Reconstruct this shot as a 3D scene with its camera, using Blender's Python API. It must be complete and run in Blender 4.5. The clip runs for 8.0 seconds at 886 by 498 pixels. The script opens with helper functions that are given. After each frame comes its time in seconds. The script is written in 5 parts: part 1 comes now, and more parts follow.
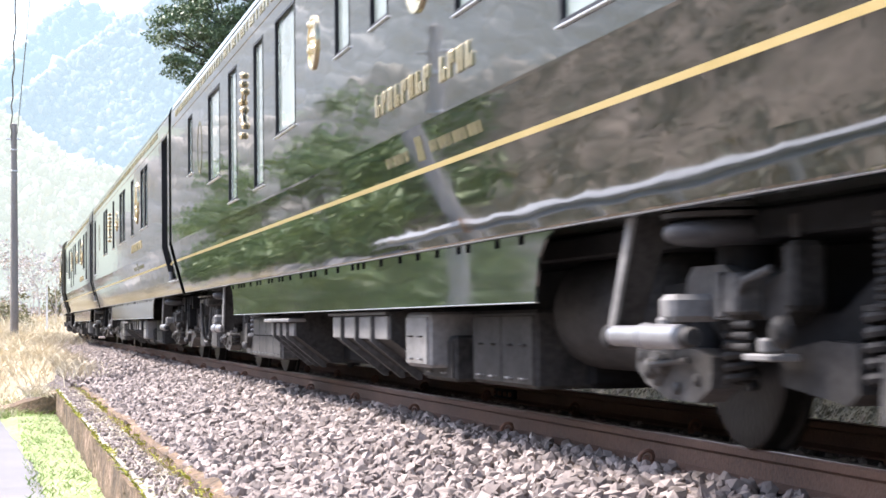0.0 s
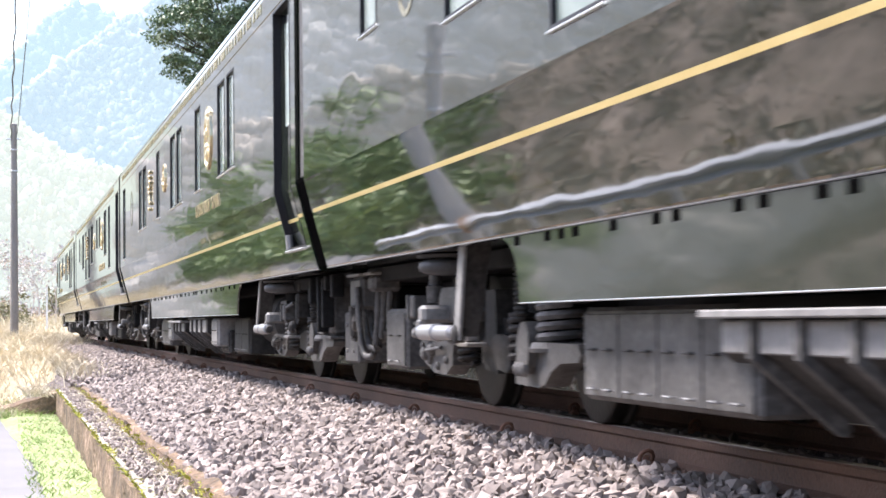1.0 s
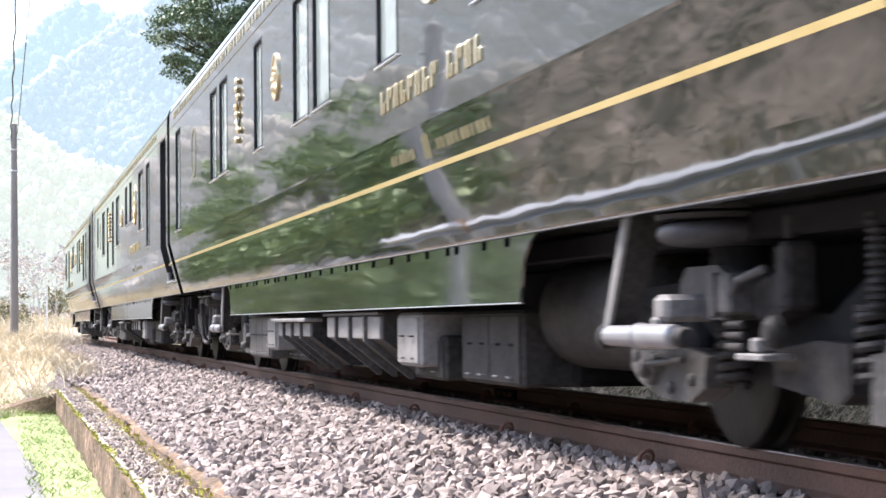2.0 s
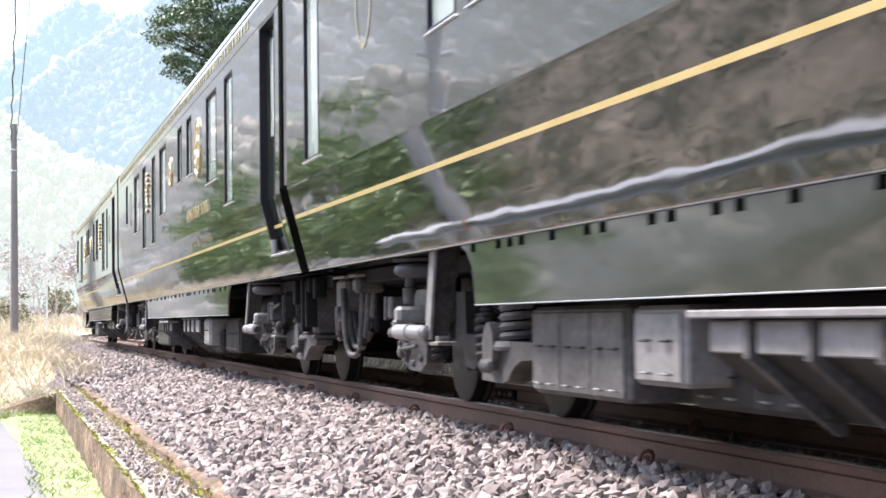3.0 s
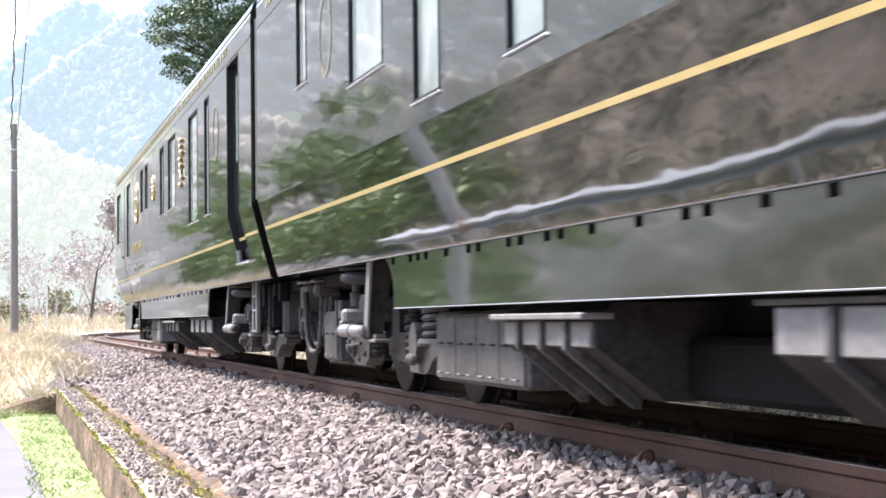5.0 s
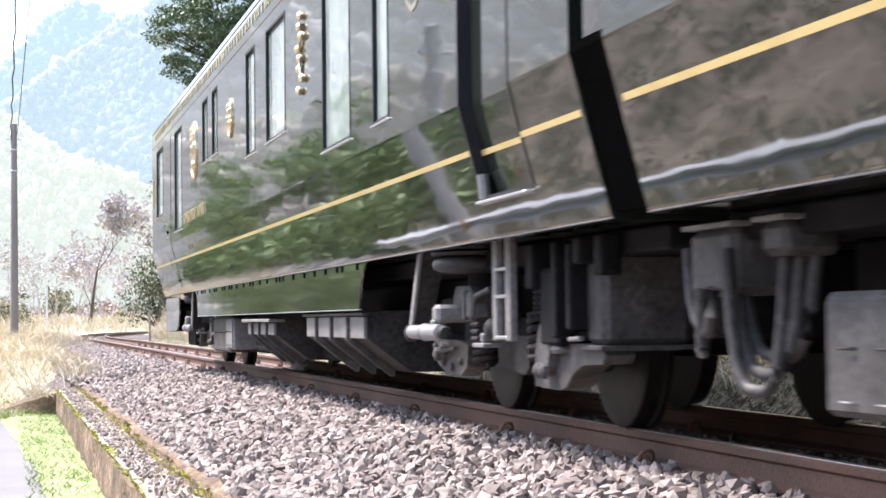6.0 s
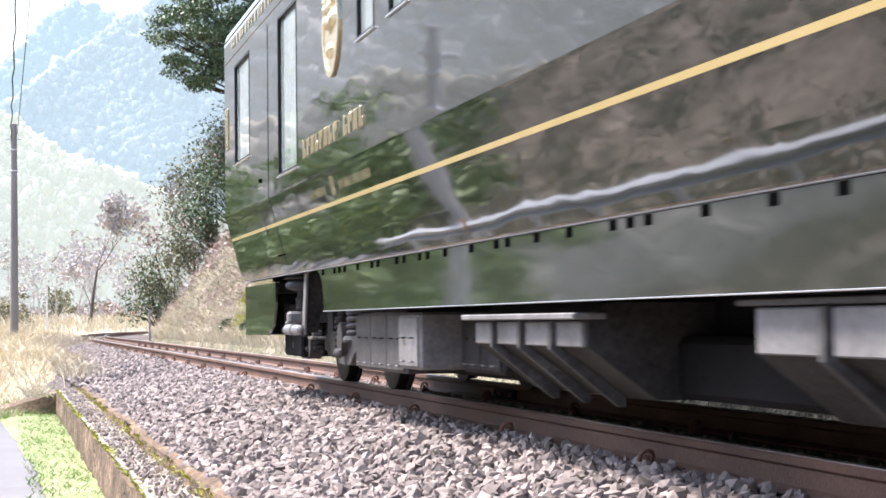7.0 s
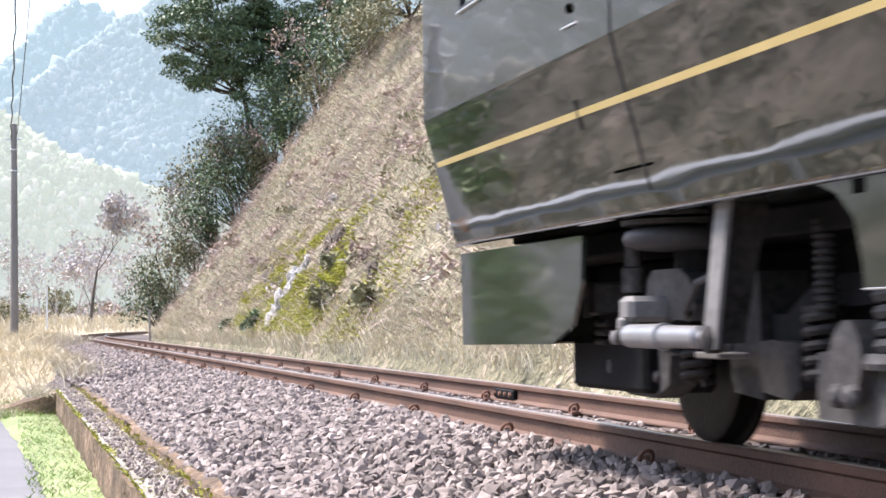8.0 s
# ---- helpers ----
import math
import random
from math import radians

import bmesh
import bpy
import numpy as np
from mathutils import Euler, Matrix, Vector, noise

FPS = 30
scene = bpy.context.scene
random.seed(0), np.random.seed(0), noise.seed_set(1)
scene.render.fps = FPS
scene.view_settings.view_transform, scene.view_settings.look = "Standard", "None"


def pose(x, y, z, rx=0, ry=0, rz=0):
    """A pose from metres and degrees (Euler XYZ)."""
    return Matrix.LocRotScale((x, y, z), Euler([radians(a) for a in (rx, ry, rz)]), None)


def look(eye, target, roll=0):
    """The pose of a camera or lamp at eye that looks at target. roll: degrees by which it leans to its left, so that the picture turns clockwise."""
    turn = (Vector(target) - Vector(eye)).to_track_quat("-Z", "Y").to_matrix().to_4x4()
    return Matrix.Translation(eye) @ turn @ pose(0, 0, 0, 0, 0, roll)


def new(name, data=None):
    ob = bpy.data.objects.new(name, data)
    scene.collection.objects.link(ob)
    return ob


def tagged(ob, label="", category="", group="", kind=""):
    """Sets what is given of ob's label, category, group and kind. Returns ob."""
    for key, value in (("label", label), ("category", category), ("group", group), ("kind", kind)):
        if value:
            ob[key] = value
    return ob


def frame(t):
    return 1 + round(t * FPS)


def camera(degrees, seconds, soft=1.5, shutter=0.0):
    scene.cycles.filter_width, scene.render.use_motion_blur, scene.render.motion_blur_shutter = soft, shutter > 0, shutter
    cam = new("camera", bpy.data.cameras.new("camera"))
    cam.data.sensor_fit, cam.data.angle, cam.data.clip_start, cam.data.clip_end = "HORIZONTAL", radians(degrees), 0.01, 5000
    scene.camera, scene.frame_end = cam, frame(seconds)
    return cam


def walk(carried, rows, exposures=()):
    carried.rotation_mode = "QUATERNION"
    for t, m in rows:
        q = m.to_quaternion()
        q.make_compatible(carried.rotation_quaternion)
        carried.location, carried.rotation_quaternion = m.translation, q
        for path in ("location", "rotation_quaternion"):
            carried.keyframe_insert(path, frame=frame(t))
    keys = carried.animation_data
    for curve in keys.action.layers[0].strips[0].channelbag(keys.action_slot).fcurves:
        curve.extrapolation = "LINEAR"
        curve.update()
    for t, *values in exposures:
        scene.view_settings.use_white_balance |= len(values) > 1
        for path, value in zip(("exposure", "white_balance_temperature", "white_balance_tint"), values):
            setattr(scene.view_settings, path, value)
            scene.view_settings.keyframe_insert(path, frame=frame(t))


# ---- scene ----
EYE = (0.0, 0.0, 0.556)
TRACK_Y = 3.632        # centre line of the track, rail heads at z = 0
ROAD_Z = -0.90
cam = camera(27.826, 8.0, soft=1.6, shutter=0.22)
AIM = pose(0, 0, 0)
_th, _ph = radians(13.832), radians(2.251)
AIM = look(EYE, (EYE[0] - math.cos(_th) * math.cos(_ph) * 10, EYE[1] + math.sin(_th) * math.cos(_ph) * 10,
                 EYE[2] + math.sin(_ph) * 10), -0.66)
walk(cam, [(0.0, AIM), (8.0, AIM)], exposures=[(0.0, 2.14, 6450, 17), (5.5, 2.12, 6450, 17), (7.0, 2.03, 6450, 17), (8.0, 1.80, 6450, 17)])

# ---- light: bright overcast spring sky ----
world = bpy.data.worlds.new("sky")
scene.world = world
world.use_nodes = True
_n = world.node_tree.nodes
_sky = _n.new("ShaderNodeTexSky")
_sky.sky_type, _sky.sun_disc = "NISHITA", False
_sky.sun_elevation, _sky.sun_rotation = radians(58), radians(225)
_sky.air_density, _sky.dust_density, _sky.ozone_density = 1.2, 2.5, 1.5
world.node_tree.links.new(_sky.outputs[0], _n["Background"].inputs[0])
_n["Background"].inputs[1].default_value = 0.13
_sun = new("sun", bpy.data.lights.new("sun", "SUN"))
_sun.data.energy, _sun.data.angle, _sun.data.color = 2.7, radians(13), (1.0, 0.96, 0.90)
_sun.matrix_world = look((0, 0, 30), (11.8, 14.6, 0))


# ---- materials ----
def nodes_of(name):
    m = bpy.data.materials.new(name)
    m.use_nodes = True
    return m, m.node_tree.nodes, m.node_tree.links, m.node_tree.nodes["Principled BSDF"]


def surface(name, a, b, rough=0.8, metal=0.0, coarse=2.0, fine=40.0, bump=0.3, third=None, spec=0.5, coat=0.0,
            per="", depth=0.01, stretch=(1, 1, 1), bias=0.5, share=0.55):
    """Two colours mixed by a coarse and a fine noise, with a fine relief; per: 'object' or 'island' adds variation by piece."""
    m, n, l, p = nodes_of(name)
    tc = n.new("ShaderNodeTexCoord")
    mp = n.new("ShaderNodeMapping")
    mp.inputs["Scale"].default_value = stretch
    l.new(tc.outputs["Object"], mp.inputs[0])
    big, small = n.new("ShaderNodeTexNoise"), n.new("ShaderNodeTexNoise")
    for t, s, d in ((big, coarse, 4), (small, fine, 3)):
        t.inputs["Scale"].default_value, t.inputs["Detail"].default_value = s, d
        l.new(mp.outputs[0], t.inputs["Vector"])
    add = n.new("ShaderNodeMath")
    add.operation = "MULTIPLY_ADD"
    add.inputs[1].default_value = 0.45
    l.new(small.outputs["Fac"], add.inputs[0])
    mul = n.new("ShaderNodeMath")
    mul.operation = "MULTIPLY"
    mul.inputs[1].default_value = 0.55
    l.new(big.outputs["Fac"], mul.inputs[0])
    l.new(mul.outputs[0], add.inputs[2])
    fac = add.outputs[0]
    if per:
        src = n.new("ShaderNodeObjectInfo" if per == "object" else "ShaderNodeNewGeometry")
        mix = n.new("ShaderNodeMath")
        mix.operation = "MULTIPLY_ADD"
        mix.inputs[1].default_value = share
        l.new(src.outputs["Random" if per == "object" else "Random Per Island"], mix.inputs[0])
        half = n.new("ShaderNodeMath")
        half.operation = "MULTIPLY"
        half.inputs[1].default_value = 1 - share
        l.new(fac, half.inputs[0])
        l.new(half.outputs[0], mix.inputs[2])
        fac = mix.outputs[0]
    ramp = n.new("ShaderNodeValToRGB")
    e = ramp.color_ramp.elements
    spread = 0.16 + 0.47 * share if per else 0.16
    e[0].position, e[0].color = bias - spread, (*a, 1)
    e[1].position, e[1].color = bias + spread, (*b, 1)
    if third:
        k = e.new(bias + spread * 0.35)
        k.color = (*third, 1)
    l.new(fac, ramp.inputs[0])
    l.new(ramp.outputs[0], p.inputs["Base Color"])
    p.inputs["Roughness"].default_value, p.inputs["Metallic"].default_value = rough, metal
    p.inputs["Specular IOR Level"].default_value = spec
    p.inputs["Coat Weight"].default_value = coat
    if bump:
        bp = n.new("ShaderNodeBump")
        bp.inputs["Strength"].default_value, bp.inputs["Distance"].default_value = bump, depth
        l.new(small.outputs["Fac"], bp.inputs["Height"])
        l.new(bp.outputs[0], p.inputs["Normal"])
    return m


def gloss_paint(name, a, b, rough=0.028, wave=0.0019):
    """Polished car body paint: dark colour under clear lacquer, with the slight waves of sheet metal."""
    m, n, l, p = nodes_of(name)
    tc = n.new("ShaderNodeTexCoord")
    mp = n.new("ShaderNodeMapping")
    mp.inputs["Scale"].default_value = (0.8, 2.0, 2.6)
    t = n.new("ShaderNodeTexNoise")
    t.inputs["Scale"].default_value, t.inputs["Detail"].default_value = 1.5, 1.4
    l.new(tc.outputs["Object"], mp.inputs[0])
    l.new(mp.outputs[0], t.inputs["Vector"])
    bp = n.new("ShaderNodeBump")
    bp.inputs["Strength"].default_value, bp.inputs["Distance"].default_value = 1.0, wave
    l.new(t.outputs["Fac"], bp.inputs["Height"])
    l.new(bp.outputs[0], p.inputs["Normal"])
    dust = n.new("ShaderNodeTexNoise")
    dust.inputs["Scale"].default_value, dust.inputs["Detail"].default_value = 5.0, 6.0
    l.new(mp.outputs[0], dust.inputs["Vector"])
    r = n.new("ShaderNodeValToRGB")
    r.color_ramp.elements[0].color, r.color_ramp.elements[1].color = (*a, 1), (*b, 1)
    l.new(dust.outputs["Fac"], r.inputs[0])
    l.new(r.outputs[0], p.inputs["Base Color"])
    rr = n.new("ShaderNodeMapRange")
    rr.inputs["To Min"].default_value, rr.inputs["To Max"].default_value = rough * 0.6, rough * 2.0
    l.new(dust.outputs["Fac"], rr.inputs[0])
    l.new(rr.outputs[0], p.inputs["Roughness"])
    p.inputs["IOR"].default_value = 1.95
    return m


PAINT = gloss_paint("green_black_lacquer", (0.010, 0.013, 0.010), (0.015, 0.019, 0.014))
SKIRT = gloss_paint("olive_lacquer", (0.014, 0.018, 0.013), (0.020, 0.024, 0.018), rough=0.04)
GOLD = surface("brass", (0.66, 0.54, 0.30), (0.86, 0.76, 0.54), 0.25, 0.9, 3.0, 60, 0.1)
GOLDLINE = surface("gold_line_paint", (0.55, 0.42, 0.16), (0.66, 0.52, 0.24), 0.3, 0.25, 3.0, 60, 0.05)
FADED = surface("faded_gold_paint", (0.15, 0.13, 0.07), (0.20, 0.175, 0.09), 0.25, 0.2, 3.0, 60, 0.05)
RUBBER = surface("black_rubber", (0.010, 0.010, 0.012), (0.022, 0.021, 0.024), 0.45, spec=0.18)
STEEL = surface("bright_steel", (0.55, 0.56, 0.57), (0.72, 0.72, 0.72), 0.28, 0.85, 3, 50, 0.1)
# pale base colour imitates the bright light seen in the window glass
PANE = surface("light_painted_pane", (0.17, 0.21, 0.195), (0.34, 0.40, 0.375), 0.02, 0.0, 0.9, 3.0, 0.0, spec=0.9)
DARKPANE = surface("dark_pane", (0.03, 0.035, 0.035), (0.06, 0.065, 0.065), 0.03, 0.0, 0.9, 3.0, 0.0, spec=0.8)
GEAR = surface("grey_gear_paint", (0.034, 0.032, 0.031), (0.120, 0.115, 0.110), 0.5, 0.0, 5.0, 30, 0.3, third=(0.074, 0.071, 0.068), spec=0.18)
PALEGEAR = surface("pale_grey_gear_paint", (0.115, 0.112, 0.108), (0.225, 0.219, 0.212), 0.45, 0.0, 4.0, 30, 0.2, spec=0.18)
# darker copy of the gear grey, with shade of ends and undersides painted in
MIDGEAR = surface("shaded_grey_gear_paint", (0.014, 0.0135, 0.013), (0.052, 0.049, 0.046), 0.6, 0.0, 4.0, 30, 0.3, spec=0.12)
# near-black gear colour that takes in the deep shade under the floor
DARKGEAR = surface("shaded_black_gear_paint", (0.006, 0.006, 0.0062), (0.016, 0.016, 0.0165), 0.7, 0.0, 3.0, 30, 0.25, spec=0.08)
SILVER = surface("silver_paint", (0.17, 0.17, 0.172), (0.27, 0.27, 0.272), 0.34, 0.3, 4.0, 40, 0.1)
# near-black that paints the dark inside holes; black covers use it too
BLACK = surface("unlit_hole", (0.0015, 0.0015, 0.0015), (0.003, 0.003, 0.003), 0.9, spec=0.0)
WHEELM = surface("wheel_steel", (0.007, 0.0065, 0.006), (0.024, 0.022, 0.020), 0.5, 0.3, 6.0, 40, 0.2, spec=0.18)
BAG = surface("air_spring_rubber", (0.03, 0.03, 0.032), (0.055, 0.055, 0.057), 0.5, spec=0.18)
RUST = surface("rusty_rail", (0.062, 0.033, 0.022), (0.15, 0.080, 0.052), 0.75, 0.1, 1.4, 60, 0.5)
RAILTOP = surface("rail_head", (0.28, 0.235, 0.20), (0.42, 0.36, 0.31), 0.32, 0.7, 1.0, 30, 0.1)
CLIP = surface("rusty_clip", (0.13, 0.062, 0.040), (0.24, 0.125, 0.085), 0.8, 0.0, 5, 60, 0.4)
SLEEPER = surface("weathered_sleeper", (0.10, 0.075, 0.06), (0.19, 0.15, 0.125), 0.9, 0.0, 3, 50, 0.6)
STONE = surface("ballast_stone", (0.075, 0.060, 0.052), (0.48, 0.415, 0.375), 0.85, 0.0, 8.0, 70, 0.4, third=(0.26, 0.215, 0.193), per="island")
RUSTSTONE = surface("rust_stained_stone", (0.10, 0.06, 0.045), (0.36, 0.24, 0.185), 0.9, 0.0, 8.0, 70, 0.4, third=(0.22, 0.14, 0.105), per="island")
BED = surface("ballast_bed", (0.05, 0.04, 0.036), (0.22, 0.18, 0.165), 0.95, 0.0, 9.0, 45, 1.0, third=(0.12, 0.098, 0.09), depth=0.05)
CONCRETE = surface("mossy_concrete", (0.045, 0.032, 0.020), (0.36, 0.25, 0.18), 0.95, 0.0, 3.2, 18, 1.0, third=(0.15, 0.098, 0.058), depth=0.03)
COPING = surface("pale_concrete", (0.16, 0.14, 0.10), (0.40, 0.36, 0.32), 0.95, 0.0, 3.0, 30, 0.8, third=(0.29, 0.26, 0.225), depth=0.02)
ASPHALT = surface("worn_asphalt", (0.115, 0.113, 0.116), (0.165, 0.162, 0.166), 0.9, 0.0, 1.2, 80, 0.5)
TURF = surface("turf", (0.15, 0.20, 0.075), (0.34, 0.34, 0.21), 0.95, 0.0, 1.5, 20, 1.0, third=(0.22, 0.27, 0.11), depth=0.04)
EARTH = surface("dry_ground", (0.28, 0.23, 0.15), (0.56, 0.49, 0.36), 0.95, 0.0, 0.8, 12, 1.0, third=(0.33, 0.27, 0.17), depth=0.05)
LITTER = surface("leaf_litter", (0.11, 0.09, 0.066), (0.38, 0.31, 0.25), 0.95, 0.0, 0.12, 1.5, 1.0, third=(0.235, 0.19, 0.15), depth=0.3)
SLOPEM = surface("slope_soil", (0.07, 0.07, 0.042), (0.36, 0.29, 0.235), 0.95, 0.0, 0.55, 6, 1.0, third=(0.19, 0.175, 0.105), depth=0.25)
DRY = surface("dry_grass", (0.36, 0.31, 0.20), (0.84, 0.77, 0.60), 0.9, 0.0, 0.5, 8, 0.0, third=(0.64, 0.57, 0.42), per="island")
VINE = surface("dead_vines", (0.13, 0.09, 0.072), (0.60, 0.50, 0.41), 0.9, 0.0, 0.5, 8, 0.0, third=(0.43, 0.33, 0.28), per="island")
GREEN = surface("fresh_grass", (0.14, 0.23, 0.055), (0.36, 0.43, 0.17), 0.85, 0.0, 1.0, 8, 0.0, third=(0.23, 0.34, 0.075), per="island")
MOSS = surface("yellow_moss", (0.16, 0.17, 0.015), (0.40, 0.39, 0.06), 0.95, 0.0, 1.5, 25, 0.6, per="island")
ROCK = surface("pale_rock", (0.20, 0.19, 0.18), (0.50, 0.49, 0.47), 0.9, 0.0, 2.5, 14, 1.0, depth=0.05)
HOLLOWROCK = surface("hollow_shade_rock", (0.035, 0.027, 0.020), (0.12, 0.09, 0.065), 0.7, 0.0, 3.0, 14, 1.0, depth=0.05)
LEAF = surface("evergreen_leaf", (0.035, 0.06, 0.025), (0.25, 0.33, 0.15), 0.55, 0.0, 0.6, 6, 0.0, third=(0.11, 0.165, 0.075), per="island")
SHRUB = surface("shrub_leaf", (0.08, 0.085, 0.04), (0.31, 0.29, 0.16), 0.7, 0.0, 0.6, 6, 0.0, per="island")
GREENLEAF = surface("green_leaf", (0.10, 0.15, 0.05), (0.54, 0.65, 0.26), 0.6, 0.0, 0.6, 6, 0.0, third=(0.17, 0.245, 0.085), per="island")
BARK = surface("bark", (0.045, 0.036, 0.028), (0.12, 0.10, 0.08), 0.95, 0.0, 2, 25, 0.8)
TWIG = surface("pale_twigs", (0.30, 0.27, 0.255), (0.54, 0.50, 0.48), 0.95, 0.0, 1, 8, 0.0)
POLEM = surface("concrete_pole", (0.20, 0.18, 0.165), (0.31, 0.285, 0.26), 0.85, 0.0, 1.0, 20, 0.3)
PALEPOLE = surface("pale_concrete_pole", (0.50, 0.48, 0.46), (0.64, 0.62, 0.60), 0.8, 0.0, 1.0, 20, 0.3)
CABLE = surface("cable_black", (0.03, 0.03, 0.032), (0.05, 0.05, 0.052), 0.6)
AMBER = surface("amber_plastic", (0.55, 0.20, 0.03), (0.68, 0.28, 0.05), 0.3, 0.0, 4.0, 30, 0.1)
ZINC = surface("pale_zinc", (0.56, 0.57, 0.58), (0.70, 0.71, 0.72), 0.45, 0.1, 2.0, 20, 0.1)


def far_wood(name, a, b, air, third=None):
    """Distant woods; air: haze painted as a pale glow, for the backdrop hills alone."""
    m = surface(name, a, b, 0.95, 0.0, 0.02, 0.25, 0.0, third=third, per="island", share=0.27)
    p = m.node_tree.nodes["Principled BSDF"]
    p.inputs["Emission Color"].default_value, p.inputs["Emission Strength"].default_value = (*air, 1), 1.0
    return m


# haze of the distance is put into each hill's emission colour
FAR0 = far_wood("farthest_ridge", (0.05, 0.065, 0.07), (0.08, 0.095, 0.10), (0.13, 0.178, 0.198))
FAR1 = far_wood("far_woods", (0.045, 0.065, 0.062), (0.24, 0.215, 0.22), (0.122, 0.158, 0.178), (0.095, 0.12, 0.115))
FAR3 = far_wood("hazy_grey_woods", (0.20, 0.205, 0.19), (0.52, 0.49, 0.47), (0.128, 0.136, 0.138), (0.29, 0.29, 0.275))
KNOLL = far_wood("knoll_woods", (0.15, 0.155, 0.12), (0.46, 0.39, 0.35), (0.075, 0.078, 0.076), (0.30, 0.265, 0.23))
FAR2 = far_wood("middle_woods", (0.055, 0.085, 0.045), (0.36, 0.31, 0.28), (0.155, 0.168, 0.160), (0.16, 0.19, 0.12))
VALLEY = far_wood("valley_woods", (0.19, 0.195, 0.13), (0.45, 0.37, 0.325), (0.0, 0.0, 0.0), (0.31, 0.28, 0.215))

# ---- mesh building ----
class Build:
    def __init__(self):
        self.v, self.f = [], []

    def add(self, verts, faces):
        k = len(self.v)
        self.v += [tuple(p) for p in verts]
        self.f += [tuple(i + k for i in q) for q in faces]

    def box(self, x0, x1, y0, y1, z0, z1, b=0.008):
        c = ((x0 + x1) / 2, (y0 + y1) / 2, (z0 + z1) / 2)
        hs = (abs(x1 - x0) / 2, abs(y1 - y0) / 2, abs(z1 - z0) / 2)
        b = min(b, min(hs) * 0.45)
        idx, vs = {}, []
        for sx in (-1, 1):
            for sy in (-1, 1):
                for sz in (-1, 1):
                    s = (sx, sy, sz)
                    for a in range(3):
                        idx[s, a] = len(vs)
                        vs.append(tuple(c[k] + s[k] * (hs[k] - (0 if k == a else b)) for k in range(3)))
        fs = []
        for a in range(3):
            o1, o2 = (a + 1) % 3, (a + 2) % 3
            for sg in (-1, 1):
                ring = []
                for p, q in ((-1, -1), (1, -1), (1, 1), (-1, 1)):
                    s = [0, 0, 0]
                    s[a], s[o1], s[o2] = sg, p, q
                    ring.append(idx[tuple(s), a])
                fs.append(ring if sg > 0 else ring[::-1])
            for p in (-1, 1):
                for q in (-1, 1):
                    lo, hi = [0, 0, 0], [0, 0, 0]
                    lo[a], hi[a] = -1, 1
                    lo[o1] = hi[o1] = p
                    lo[o2] = hi[o2] = q
                    lo, hi = tuple(lo), tuple(hi)
                    ring = [idx[lo, o1], idx[hi, o1], idx[hi, o2], idx[lo, o2]]
                    fs.append(ring if p * q > 0 else ring[::-1])
        for (s, a) in [k for k in idx if k[1] == 0]:
            ring = [idx[s, 0], idx[s, 1], idx[s, 2]]
            fs.append(ring if s[0] * s[1] * s[2] > 0 else ring[::-1])
        self.add(vs, fs)
        return self

    def tube(self, pts, radii, n=8, caps=True):
        pts = [Vector(p) for p in pts]
        if not isinstance(radii, (list, tuple)):
            radii = [radii] * len(pts)
        rings, vs, fs = [], [], []
        for i, p in enumerate(pts):
            d = (pts[min(i + 1, len(pts) - 1)] - pts[max(i - 1, 0)]).normalized()
            side = d.cross(Vector((0, 0, 1)) if abs(d.z) < 0.9 else Vector((1, 0, 0))).normalized()
            up = side.cross(d)
            for k in range(n):
                a = 2 * math.pi * k / n
                vs.append(p + (side * math.cos(a) + up * math.sin(a)) * radii[i])
        for i in range(len(pts) - 1):
            for k in range(n):
                fs.append((i * n + k, i * n + (k + 1) % n, (i + 1) * n + (k + 1) % n, (i + 1) * n + k))
        if caps:
            fs.append(tuple(range(n))[::-1])
            fs.append(tuple(range((len(pts) - 1) * n, len(pts) * n)))
        self.add(vs, fs)
        return self

    def lathe(self, centre, axis, profile, n=20):
        """profile: (distance along the axis, radius)."""
        c, ax = Vector(centre), Vector(axis).normalized()
        s = ax.cross(Vector((0, 0, 1)) if abs(ax.z) < 0.9 else Vector((1, 0, 0))).normalized()
        u = s.cross(ax)
        vs, fs = [], []
        for d, r in profile:
            for k in range(n):
                a = 2 * math.pi * k / n
                vs.append(c + ax * d + (s * math.cos(a) + u * math.sin(a)) * r)
        for i in range(len(profile) - 1):
            for k in range(n):
                fs.append((i * n + k, i * n + (k + 1) % n, (i + 1) * n + (k + 1) % n, (i + 1) * n + k))
        fs.append(tuple(range(n))[::-1])
        fs.append(tuple(range((len(profile) - 1) * n, len(profile) * n)))
        self.add(vs, fs)
        return self

    def prism(self, outline, y0, y1):
        """An outline in x and z, drawn out from y0 to y1."""
        n = len(outline)
        vs = [(x, y0, z) for x, z in outline] + [(x, y1, z) for x, z in outline]
        fs = [tuple(range(n)), tuple(range(2 * n - 1, n - 1, -1))]
        fs += [(k, n + k, n + (k + 1) % n, (k + 1) % n) for k in range(n)]
        self.add(vs, fs)
        return self

    def along(self, outline, x0, x1):
        """An outline in y and z, drawn out from x0 to x1."""
        n = len(outline)
        vs = [(x0, y, z) for y, z in outline] + [(x1, y, z) for y, z in outline]
        fs = [tuple(range(n)), tuple(range(2 * n - 1, n - 1, -1))]
        fs += [(k, n + k, n + (k + 1) % n, (k + 1) % n) for k in range(n)]
        self.add(vs, fs)
        return self


